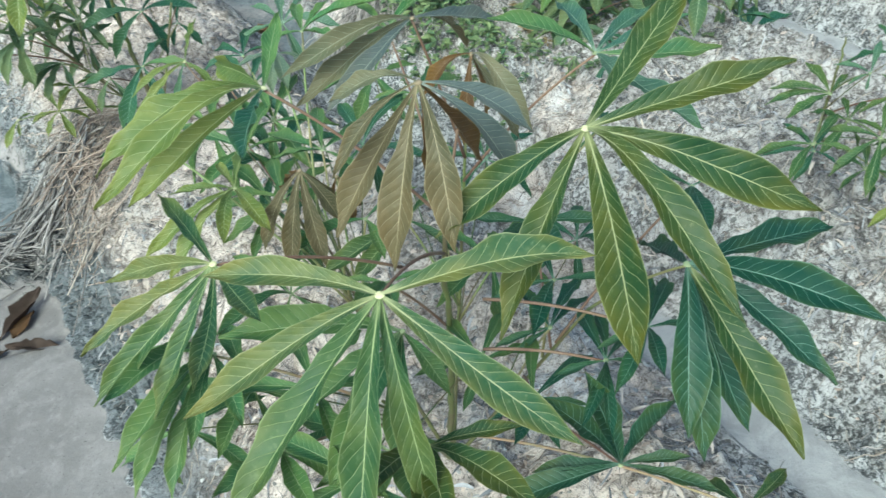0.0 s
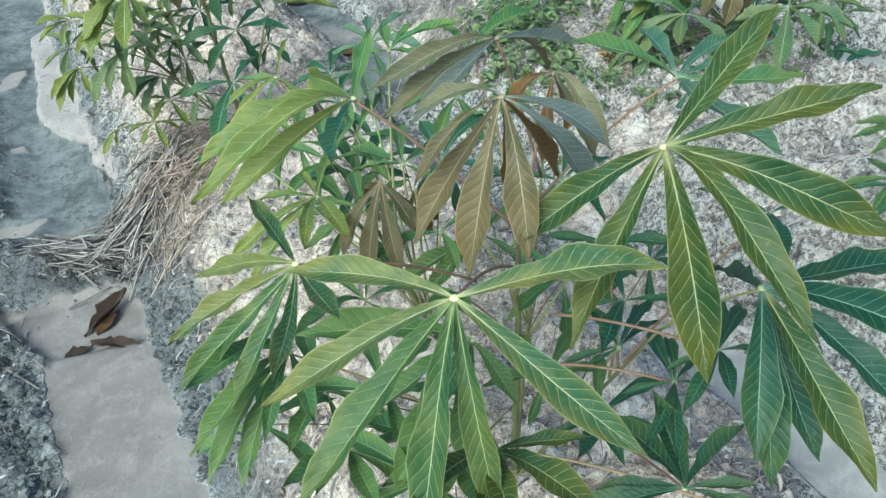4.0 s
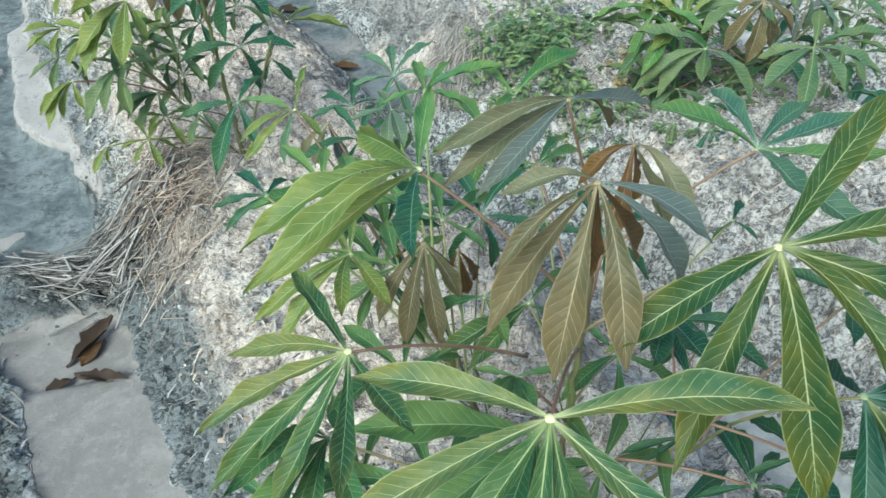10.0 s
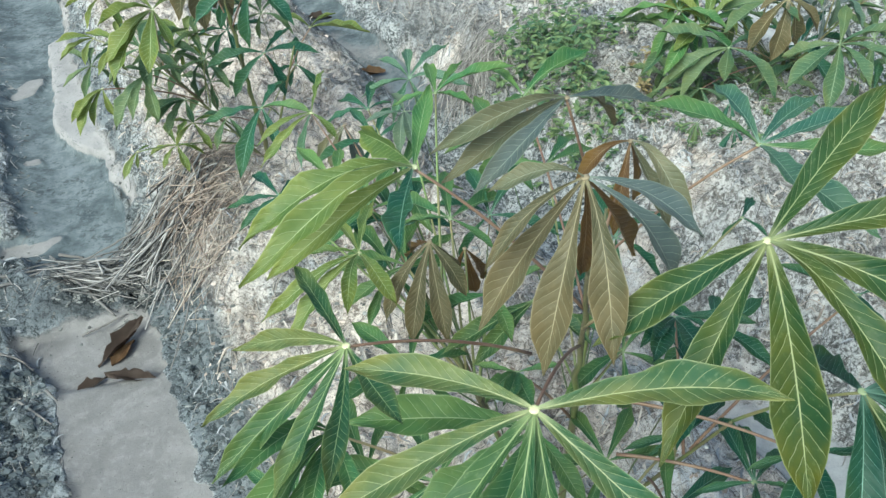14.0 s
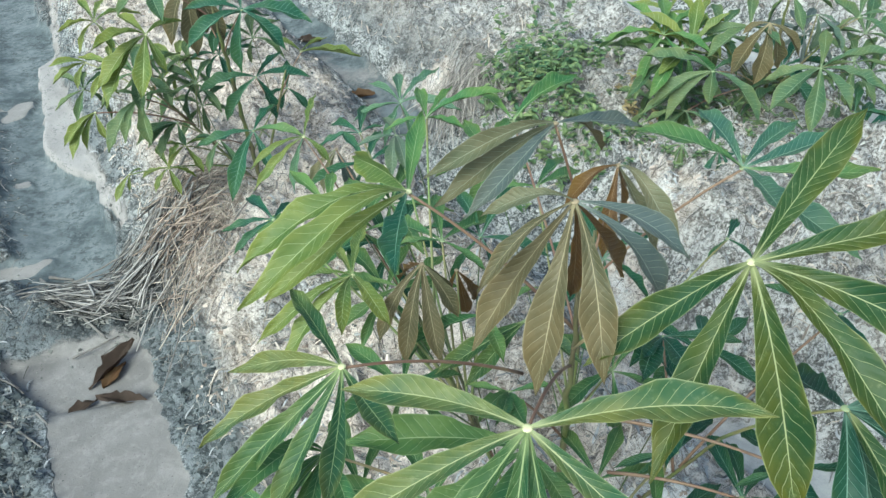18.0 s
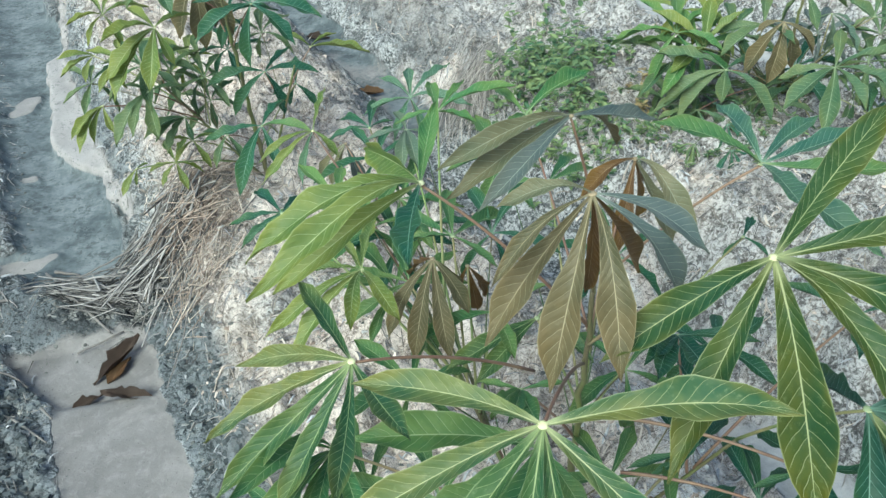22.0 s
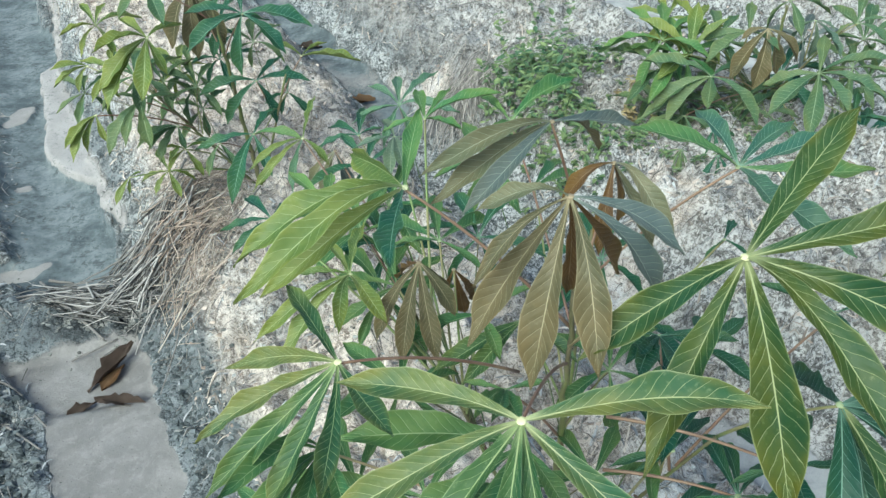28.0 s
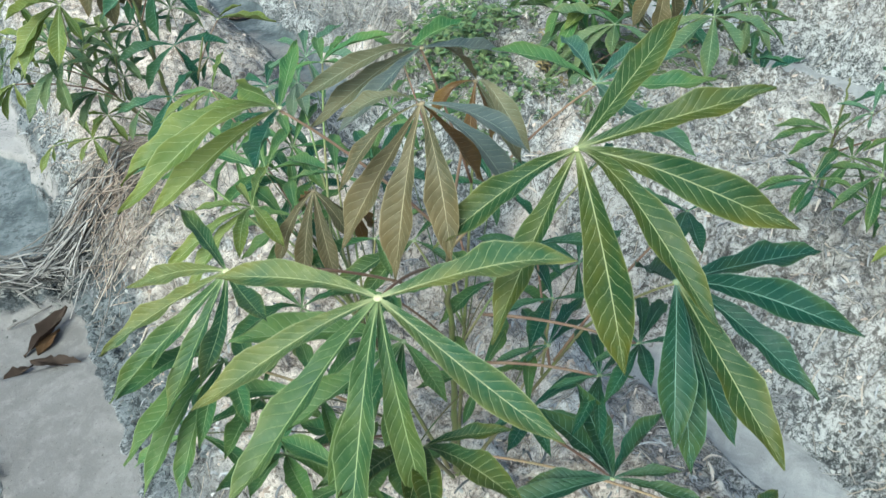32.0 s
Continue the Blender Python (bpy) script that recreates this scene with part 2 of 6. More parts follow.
def ground_material():
    """Ashy ridge soil with pale crusts, straw-pink patches and the smooth washed sand of the furrows."""
    n = Nodes("ashy_field_soil")
    pos = n.put("ShaderNodeNewGeometry").outputs["Position"]
    zone_node = n.put("ShaderNodeAttribute", attribute_name="zone")
    zone = zone_node.outputs["Color"]
    split = n.put("ShaderNodeSeparateColor")
    n.link(zone, split.inputs[0])
    sand, wet, straw = split.outputs
    bank = zone_node.outputs["Alpha"]
    where = n.put("ShaderNodeSeparateXYZ")
    n.link(pos, where.inputs[0])
    big = n.noise(3.2, 4, 0.6, pos, 0.6)
    mid = n.noise(17, 5, 0.65, pos, 0.5)
    fine = n.noise(75, 5, 0.7, pos, 0.8)
    ragged = n.math("MULTIPLY_ADD", n.math("ADD", fine, n.math("MULTIPLY", mid, 0.6)), 0.6, -0.48)
    sand = n.ramp(n.math("ADD", sand, ragged), 0.36, 0.64)
    wet = n.ramp(n.math("ADD", wet, n.math("MULTIPLY", ragged, 0.7)), 0.38, 0.62)
    grit = n.noise(330, 4, 0.7, pos)
    crumb = n.math("ADD", n.math("MULTIPLY", n.noise(48, 4, 0.7, pos, 2.0), 0.6), n.math("MULTIPLY", n.noise(115, 4, 0.7, pos, 1.5), 0.5))
    crust = n.ramp(n.math("ADD", n.math("MULTIPLY", mid, 0.5), crumb), 0.69, 0.84)
    ash = n.mix(crust, (0.085, 0.097, 0.102), (0.585, 0.60, 0.602))
    # near-black mottling drawn for the shadows between bright crust flakes
    ash = n.mix(n.math("MULTIPLY", n.ramp(fine, 0.53, 0.41), 0.85), ash, (0.045, 0.05, 0.05))
    # bank tone: dark soil, and also the painted shade on the ridge feet
    ash = n.mix(n.math("MINIMUM", n.math("MULTIPLY", bank, 0.9), 1.0), ash, n.mix(crust, (0.042, 0.051, 0.056), (0.205, 0.227, 0.240)))
    ash = n.mix(n.math("MULTIPLY", n.ramp(n.noise(8, 4, 0.6, pos, 0.8), 0.50, 0.62), 0.42), ash, (0.12, 0.125, 0.13))
    flakes = n.noise(120, 4, 0.65, pos, 2.5)
    litter = n.mix(n.ramp(n.math("ADD", n.math("MULTIPLY", n.math("ADD", fine, flakes), 0.5), n.math("MULTIPLY", mid, 0.4)), 0.575, 0.795), (0.165, 0.13, 0.108), (0.76, 0.68, 0.61))
    soil = n.mix(n.math("MULTIPLY", straw, n.ramp(n.math("ADD", big, n.math("MULTIPLY", mid, 0.4)), 0.36, 0.74)), ash, litter)
    soil = n.mix(n.math("MULTIPLY", n.math("MULTIPLY", n.math("SUBTRACT", straw, 1.0), n.ramp(mid, 0.3, 0.5)), n.math("MULTIPLY_ADD", crust, 0.6, 0.4)), soil, n.mix(n.ramp(flakes, 0.33, 0.53), (0.25, 0.21, 0.185), n.mix(n.ramp(where.outputs[0], 0.0, 0.3), (0.82, 0.745, 0.685), (0.78, 0.77, 0.755))))
    soil = n.mix(n.ramp(n.math("ADD", bank, n.math("MULTIPLY", mid, 0.5)), 1.3, 1.8), soil, n.mix(n.ramp(fine, 0.4, 0.7), (0.032, 0.037, 0.04), (0.15, 0.16, 0.165)))
    washed = n.mix(n.ramp(big, 0.35, 0.65), (0.175, 0.167, 0.163), (0.25, 0.239, 0.234))
    washed = n.mix(n.math("MULTIPLY", n.ramp(n.noise(11, 4, 0.6, pos, 1.0), 0.48, 0.62), 0.35), washed, (0.33, 0.315, 0.305))
    washed = n.mix(n.math("MULTIPLY", n.ramp(fine, 0.55, 0.7), 0.3), washed, (0.20, 0.195, 0.19))
    washed = n.mix(n.math("MULTIPLY", n.ramp(n.noise(34, 5, 0.7, pos, 1.2), 0.50, 0.70), 0.32), washed, (0.36, 0.345, 0.335))
    washed = n.mix(n.math("MULTIPLY", n.ramp(n.noise(21, 5, 0.75, pos, 0.4), 0.54, 0.74), 0.34), washed, (0.135, 0.135, 0.137))
    washed = n.mix(n.math("MULTIPLY", n.ramp(n.noise(190, 2, 0.5, pos), 0.69, 0.73), 0.8), washed, (0.06, 0.055, 0.05))
    # sand turns paler to the right: the left furrow's shade is put into colour
    washed = n.mix(n.ramp(where.outputs[0], 0.2, 0.55), washed, n.mix(n.ramp(mid, 0.35, 0.65), (0.28, 0.285, 0.287), (0.38, 0.385, 0.385)))
    washed = n.mix(straw, washed, n.mix(mid, (0.32, 0.303, 0.295), (0.44, 0.418, 0.405)))
    washed = n.mix(n.math("MULTIPLY", n.math("MULTIPLY", straw, n.ramp(n.math("ADD", fine, n.math("MULTIPLY", mid, 0.5)), 0.80, 0.92)), 0.75), washed, (0.115, 0.12, 0.122))
    damp = n.mix(n.ramp(n.math("ADD", n.noise(8, 5, 0.7, pos, 0.2), n.math("MULTIPLY", n.noise(45, 3, 0.6, pos), 0.35)), 0.5, 0.85), (0.085, 0.103, 0.112), (0.212, 0.238, 0.248))
    damp = n.mix(n.math("MULTIPLY", n.ramp(n.math("ADD", n.noise(60, 4, 0.65, pos, 0.6), n.math("MULTIPLY", n.noise(9, 3, 0.6, pos, 0.5), 0.7)), 0.90, 1.02), 0.6), damp, (0.05, 0.06, 0.065))
    damp = n.mix(n.math("MULTIPLY", n.ramp(n.noise(28, 4, 0.7, pos, 1.5), 0.58, 0.70), 0.3), damp, (0.30, 0.31, 0.315))
    damp = n.mix(n.math("MULTIPLY", n.ramp(n.noise(5.5, 3, 0.6, pos, 0.7), 0.50, 0.64), 0.45), damp, (0.085, 0.105, 0.115))
    colour = n.mix(sand, soil, n.mix(wet, washed, damp))
    colour = n.mix(n.math("MULTIPLY", n.ramp(grit, 0.52, 0.72), 0.3), colour, (0.12, 0.115, 0.11))
    colour = n.mix(1.0, colour, (0.985, 0.985, 1.0), "MULTIPLY")
    height = n.math("ADD", n.math("MULTIPLY", fine, 0.7), n.math("MULTIPLY", grit, 0.25))
    height = n.math("MULTIPLY", height, n.math("MULTIPLY_ADD", sand, -0.8, 1.0))
    n.bump(height, 0.85, 0.017)
    return n.set(colour, 0.92, 0.15)


def flecked(name, low, high, scale=40, rough=0.85):
    """Dry litter: a colour of its own for every loose piece, and a fine grain."""
    n = Nodes(name)
    island = n.put("ShaderNodeNewGeometry").outputs["Random Per Island"]
    pos = n.put("ShaderNodeNewGeometry").outputs["Position"]
    grain = n.noise(scale, 4, 0.65, pos)
    n.bump(grain, 0.4, 0.002)
    return n.set(n.mix(n.math("MULTIPLY_ADD", grain, 0.5, n.math("MULTIPLY_ADD", island, 1.0, -0.25)), low, high), rough, 0.2)


GROUND = ground_material()
STRAW = flecked("dry_straw", (0.20, 0.17, 0.145), (0.56, 0.50, 0.43), 90)
STALKY = flecked("dry_grey_stalks", (0.085, 0.08, 0.078), (0.44, 0.415, 0.395), 90)
CRUST = flecked("ash_crust_chips", (0.22, 0.226, 0.225), (0.50, 0.505, 0.495), 60)
FLAKE = flecked("pink_leaf_flakes", (0.26, 0.205, 0.17), (0.66, 0.565, 0.50), 70)
BANK_SOIL = flecked("crumbly_bank_soil", (0.040, 0.048, 0.052), (0.185, 0.205, 0.215), 80)
CLOD = flecked("dark_soil_crumbs", (0.075, 0.077, 0.075), (0.27, 0.27, 0.26), 80)
# the blackest stalks stand in for the shadows inside the heap
HEAP = flecked("heaped_dry_grass", (0.034, 0.034, 0.035), (0.42, 0.40, 0.385), 90)
TAN_GRASS = flecked("tan_dry_grass", (0.16, 0.122, 0.10), (0.50, 0.41, 0.345), 90)
PALE_STRIP = flecked("pale_dry_leaf", (0.20, 0.172, 0.152), (0.64, 0.57, 0.505), 70)
GREY_STRIP = flecked("grey_dry_leaf", (0.10, 0.105, 0.115), (0.46, 0.47, 0.49), 70)
BLEACHED = flecked("bleached_grass", (0.16, 0.148, 0.14), (0.54, 0.50, 0.465), 90)
WEED = flecked("weed_leaves", (0.055, 0.115, 0.062), (0.205, 0.265, 0.115), 60, 0.6)
WEED_DRY = flecked("weed_yellow", (0.22, 0.17, 0.09), (0.40, 0.33, 0.18), 60, 0.7)
DEAD = flecked("dead_leaf_brown", (0.05, 0.037, 0.031), (0.17, 0.122, 0.095), 45, 0.6)
DEAD_TAN = flecked("dead_leaf_tan", (0.11, 0.065, 0.035), (0.27, 0.165, 0.085), 45, 0.6)


# ---- the lie of the land: parallel ridges and washed furrows ----
FURROWS = ((-3.19, 0.15), (-1.95, 0.14), (-0.71, 0.15), (0.555, 0.072), (1.80, 0.09), (3.04, 0.14))
SLANT = 0.385
CREAM = ((-0.05, 2.75, 0.05, 0.10), (0.10, 2.62, 0.06, 0.07), (-0.34, 2.75, 0.06, 0.16), (0.40, 1.02, 0.22, 0.26), (0.30, 0.78, 0.2, 0.14), (-0.08, 0.95, 0.2, 0.2), (0.02, 1.25, 0.14, 0.14), (-0.40, 1.62, 0.06, 0.10), (-0.53, 2.02, 0.07, 0.08), (-0.464, 1.829, 0.09, 0.10), (-0.60, 2.20, 0.08, 0.12), (-0.50, 1.90, 0.10, 0.10), (-0.62, 2.07, 0.06, 0.10), (-0.38, 1.78, 0.08, 0.08), (-0.25, 1.95, 0.08, 0.10), (-0.42, 2.25, 0.09, 0.10), (-0.44, 2.02, 0.20, 0.22), (-0.32, 1.80, 0.14, 0.16), (0.18, 0.72, 0.14, 0.12), (-0.315, 1.367, 0.05, 0.12), (-0.28, 1.204, 0.05, 0.08), (-0.22, 2.22, 0.10, 0.16), (-0.30, 2.55, 0.07, 0.16), (0.62, 1.62, 0.07, 0.10), (0.45, 1.5, 0.06, 0.08))


def hashed(i, j, seed):
    h = np.sin(i * 127.1 + j * 311.7 + seed * 74.7) * 43758.5453
    return h - np.floor(h)


def value_noise(x, y, seed=0):
    i, j = np.floor(x), np.floor(y)
    a, b = x - i, y - j
    a, b = a * a * (3 - 2 * a), b * b * (3 - 2 * b)
    return (hashed(i, j, seed) * (1 - a) + hashed(i + 1, j, seed) * a) * (1 - b) + (hashed(i, j + 1, seed) * (1 - a) + hashed(i + 1, j + 1, seed) * a) * b - 0.5


def smooth(a, b, v):
    v = np.clip((v - a) / (b - a), 0, 1)
    return v * v * (3 - 2 * v)


def furrow_gap(x, y):
    """Metres from the middle line of the nearest furrow, as if all were 0.30 wide, and the way across the ridges."""
    u = x + SLANT * (y - 1.06) + 0.05 * value_noise(x * 2.1, y * 2.1, 3) + 0.035 * value_noise(x * 7, y * 7, 4) + 0.02 * value_noise(x * 19, y * 19, 14)
    gaps = [np.abs(u - f) - half + 0.15 for f, half in FURROWS]
    beyond = np.abs((u + 4.43) % 1.24 - 0.62)
    return np.where(np.abs(u) < 3.8, np.min(gaps, axis=0), 0.62 - beyond), u


def land(x, y):
    """Height of the ground and its share of washed sand, damp and straw, for arrays of x and y."""
    gap, u = furrow_gap(x, y)
    rise = smooth(0.14, 0.40, gap)
    near = smooth(4.4, 2.8, np.abs(x)) * smooth(7.0, 5.0, y) * smooth(-1.5, 0.1, y)
    z = 0.21 * rise * (1 - 0.82 * smooth(-0.8, -0.95, u)) * (0.85 + 0.4 * value_noise(x * 1.3, y * 1.3, 7))
    rough = smooth(0.12, 0.22, gap)
    lumps = np.maximum(value_noise(x * 24, y * 24, 12), -0.1) * 0.045 + np.maximum(value_noise(x * 43, y * 43, 5), 0) * 0.035
    bend = 0.5 * value_noise(x * 9, y * 9, 31)
    flaky = np.abs(value_noise(x * 34 + 2 * bend, y * 52 + 3 * bend, 32)) * 0.05 + np.abs(value_noise(x * 60 + 3 * bend, y * 75 + 3 * bend, 33)) * 0.03
    lumps = lumps + flaky - 0.02
    rough = np.maximum(rough, 1 - (1 - smooth(0.30, 0.20, np.abs(u - 0.57)) * smooth(0.95, 1.15, y) * smooth(2.55, 2.3, y)))
    z += rough * near * (0.06 * value_noise(x * 6, y * 6, 1) + 0.05 * value_noise(x * 13, y * 13, 2) + lumps)
    z += (1 - rough) * (0.014 * value_noise(x * 5, y * 5, 8) + 0.006 * value_noise(x * 17, y * 17, 15) + 0.002 * value_noise(x * 41, y * 41, 16))
    open_bed = 1 - smooth(0.30, 0.20, np.abs(u - 0.57)) * smooth(0.95, 1.15, y) * smooth(2.55, 2.3, y)
    sand = (1 - smooth(0.13, 0.18, gap)) * open_bed
    # a washed-out step in the nearer furrow, and damp hollows behind it
    first = np.abs(u + 0.71) < 0.3
    straight = x + SLANT * (y - 1.06) + 0.02 * value_noise(x * 25, y * 25, 9)
    brink = np.interp(y, (1.9, 2.27, 2.38, 2.51, 2.63, 2.80, 3.2, 3.57, 3.69, 4.23), (-0.52, -0.546, -0.58, -0.571, -0.674, -0.724, -0.683, -0.667, -0.577, -0.517))
    wx, wy = x + 0.11 * value_noise(x * 8, y * 8, 27) + 0.05 * value_noise(x * 21, y * 21, 28), y + 0.11 * value_noise(x * 8, y * 8, 29) + 0.05 * value_noise(x * 21, y * 21, 30)
    tongue = np.exp(-(((wx + 1.28) / 0.13) ** 2 + ((wy - 2.05) / 0.085) ** 2)) + np.exp(-(((wx + 1.63) / 0.06) ** 2 + ((wy - 3.19) / 0.13) ** 2)) + np.exp(-(((wx + 1.40) / 0.05) ** 2 + ((wy - 2.62) / 0.03) ** 2))
    basin = np.where(first, smooth(-0.93, -0.89, straight + 0.05 * value_noise(x * 7, y * 7, 26)) * smooth(-0.58, -0.66, straight) * smooth(1.92, 1.98, y), 0)
    sand = np.maximum(sand, np.maximum(basin, np.where(first, smooth(0.3, 0.5, tongue), 0)))
    left_edge = np.interp(y, (1.1, 1.29, 1.40, 1.43, 1.49, 1.58, 1.63), (-0.862, -0.868, -0.848, -0.875, -0.912, -0.945, -0.93))
    wavy = straight + 0.022 * value_noise(x * 13, y * 13, 35) + 0.02 * value_noise(x * 37, y * 37, 36)
    slab = np.where(first, smooth(left_edge - 0.014, left_edge + 0.014, wavy) * smooth(-0.570, -0.598, wavy), 0)
    lower_bed = smooth(1.68, 1.64, y)
    sand = np.where(first, sand * (1 - lower_bed) + slab * lower_bed, sand)
    hollow = np.where(first, smooth(-1.25, -0.86, straight) * smooth(-0.58, -0.66, straight) * smooth(1.90, 2.0, y), 0)
    z *= 1 - 0.8 * np.maximum(np.maximum(hollow, slab * lower_bed), 0.5 * basin)
    wet = np.where(first, smooth(1.80, 1.90, y + 0.1 * value_noise(x * 6, y * 6, 10)) * smooth(0.012, -0.012, straight - brink) * (1 - smooth(0.4, 0.6, tongue + 0.15 * value_noise(x * 14, y * 14, 21))), 0)
    strip = np.where(first, smooth(1.60, 1.66, y + 0.08 * value_noise(x * 8, y * 8, 22)) * smooth(1.90, 1.82, y + 0.06 * value_noise(x * 9, y * 9, 23)), 0)
    z += strip * sand * (0.025 + 0.05 * value_noise(x * 16, y * 16, 24) + 0.03 * value_noise(x * 37, y * 37, 25))
    sand = sand * (1 - 0.9 * strip)
    rim = np.where(first, np.exp(-(((straight - brink - 0.018 + 0.03 * value_noise(x * 31, y * 31, 37)) / 0.022) ** 2)) * smooth(2.05, 2.2, y), 0)
    sand = np.maximum(sand, np.minimum(1, rim * 1.5))
    humus = np.maximum(0.6 * strip, np.exp(-(((x + 0.82) / 0.12) ** 2 + ((y - 1.69) / 0.08) ** 2)))
    humus = np.maximum(humus, 1.0 * np.exp(-(((x + 0.95) / 0.20) ** 2 + ((y - 1.69) / 0.07) ** 2)))
    wet = np.where(np.abs(u - 0.57) < 0.3, (0.68 + 0.7 * value_noise(x * 6, y * 6, 34)) * smooth(2.2, 2.5, y), wet)
    z -= 0.045 * np.where(first, smooth(-0.97, -0.72, straight), 1) * np.maximum(wet, np.where(first, np.minimum(tongue * 1.2, 0.85), 0)) * sand
    flat = np.where(first, smooth(0.25, 0.5, tongue), 0)
    z = z * (1 - flat) - 0.028 * flat
    z -= np.where(first, 0.03 * smooth(1.36, 1.42, y + 0.03 * value_noise(x * 9, y * 9, 11)) * sand, 0)
    straw = smooth(0.18, 0.36, gap) * smooth(-0.46, -0.34, u) * (1 - 0.65 * smooth(0.1, 0.45, u))
    straw = np.maximum(straw * (1 - sand), np.where(first, np.maximum(np.maximum(rim, (0.85 + 0.7 * value_noise(x * 11, y * 11, 38)) * smooth(0, 0.02, straight - brink) * smooth(2.1, 2.3, y)), 0.3 * tongue) * sand, 0))
    # smooth cream crusts on the ridge
    for cx, cy, rx, ry in CREAM:
        straw = np.maximum(straw, 2.2 * (1 - sand) * np.exp(-(((x - cx) / rx) ** 2 + ((y - cy) / ry) ** 2)))
    return z, sand, wet, straw, humus


def spread(low, high, step, far):
    """Even steps between low and high, then ever wider ones out to far."""
    line = list(np.arange(low, high, step))
    gap = step
    while line[-1] < far:
        gap *= 1.10
        line.append(line[-1] + gap)
    gap = step
    while line[0] > -far:
        gap *= 1.10
        line.insert(0, line[0] - gap)
    return np.array(line)


STEP = 0.009
gx, gy = spread(-2.9, 2.6, STEP, 900.0), spread(0.0, 5.2, STEP, 900.0)
mx, my = np.meshgrid(gx, gy)
gz, g_sand, g_wet, g_straw, g_humus = land(mx.ravel(), my.ravel())
g_bank = np.maximum((1 - g_sand) * (1 - 0.6 * smooth(1.95, 2.15, my.ravel())) * smooth(-0.80, -0.92, furrow_gap(mx.ravel(), my.ravel())[1]), 2 * g_humus)
g_foot = furrow_gap(mx.ravel(), my.ravel())[1]
# far furrow's sides: crumbly soil, darkened further for the shade on their slopes
g_bank = np.maximum(g_bank, 0.9 * (1 - g_sand) * smooth(0.10, 0.15, np.abs(g_foot - 0.57)) * smooth(0.42, 0.28, np.abs(g_foot - 0.57)) * smooth(2.25, 2.6, my.ravel()))
# foot of the main ridge: dark crumbs, with its shaded slope painted in
g_bank = np.maximum(g_bank, 1.05 * (1 - g_sand) * smooth(-0.62, -0.57, g_foot) * smooth(-0.32, -0.43, g_foot + 0.11 * smooth(1.72, 1.90, my.ravel())))
rows_n, cols_n = mx.shape
corner = (np.arange(rows_n - 1)[:, None] * cols_n + np.arange(cols_n - 1)).ravel()
quads = np.stack([corner, corner + 1, corner + cols_n + 1, corner + cols_n], 1)
mesh = bpy.data.meshes.new("ground")
mesh.vertices.add(len(gz))
mesh.vertices.foreach_set("co", np.stack([mx.ravel(), my.ravel(), gz], 1).astype(np.float32).ravel())
mesh.loops.add(quads.size)
mesh.loops.foreach_set("vertex_index", quads.astype(np.int32).ravel())
mesh.polygons.add(len(quads))
mesh.polygons.foreach_set("loop_start", np.arange(0, quads.size, 4, dtype=np.int32))
mesh.polygons.foreach_set("use_smooth", np.ones(len(quads), bool))
mesh.update(calc_edges=True)
zone = mesh.color_attributes.new("zone", "FLOAT_COLOR", "POINT")
zone.data.foreach_set("color", np.stack([g_sand, g_wet, g_straw, g_bank], 1).astype(np.float32).ravel())
mesh.materials.append(GROUND)
ground = tagged(new("ground", mesh), "ridged ashy field soil with washed sandy furrows", "ground", kind="structure")


patch_x, patch_y = int(np.searchsorted(gx, -2.9 - 1e-6)), int(np.searchsorted(gy, -1e-6))
patch_w, patch_h = int(5.5 / STEP), int(5.2 / STEP)
patch = gz.reshape(mx.shape)[patch_y : patch_y + patch_h, patch_x : patch_x + patch_w].tolist()


def height(x, y):
    """Height of the ground near the plants."""
    i, j = min(max((x + 2.9) / STEP, 0), patch_w - 2), min(max(y / STEP, 0), patch_h - 2)
    p, q = int(i), int(j)
    a, b = i - p, j - q
    return (patch[q][p] * (1 - a) + patch[q][p + 1] * a) * (1 - b) + (patch[q + 1][p] * (1 - a) + patch[q + 1][p + 1] * a) * b


# ---- building blocks ----
def part(name, bm, material, parent, label=""):
    data = bpy.data.meshes.new(name)
    bm.to_mesh(data)
    bm.free()
    for m in material if isinstance(material, (list, tuple)) else [material]:
        data.materials.append(m)
    data.polygons.foreach_set("use_smooth", np.ones(len(data.polygons), bool))
    ob = new(name, data)
    ob.parent = parent
    if label:
        ob["label"] = label
    return ob


def thing(name, place, label, category, group=""):
    ob = new(name)
    ob.location = place
    ob.empty_display_size = 0.05
    return tagged(ob, label, category, group)


def tube(bm, line, radii, sides=7):
    """A round, tapering tube along a line of points."""
    line = [Vector(p) for p in line]
    rings = []
    for k, p in enumerate(line):
        ahead = (line[min(k + 1, len(line) - 1)] - line[max(k - 1, 0)]).normalized()
        across = ahead.cross(Vector((0.31, 0.17, 0.94))).normalized()
        other = ahead.cross(across)
        rings.append([bm.verts.new(p + radii[k] * (math.cos(a) * across + math.sin(a) * other)) for a in (2 * math.pi * s / sides for s in range(sides))])
    for a, b in zip(rings, rings[1:]):
        for s in range(sides):
            bm.faces.new((a[s], a[(s + 1) % sides], b[(s + 1) % sides], b[s]))
    bm.faces.new(rings[0][::-1])
    bm.faces.new(rings[-1])


def bow(a, b, lift, n=8):
    """A line from a to b that bows by lift (a vector)."""
    a, b = Vector(a), Vector(b)
    return [a.lerp(b, k / n) + Vector(lift) * (4 * k / n * (1 - k / n)) for k in range(n + 1)]


def ease(a, b, v):
    v = min(max((v - a) / (b - a), 0.0), 1.0)
    return v * v * (3 - 2 * v)


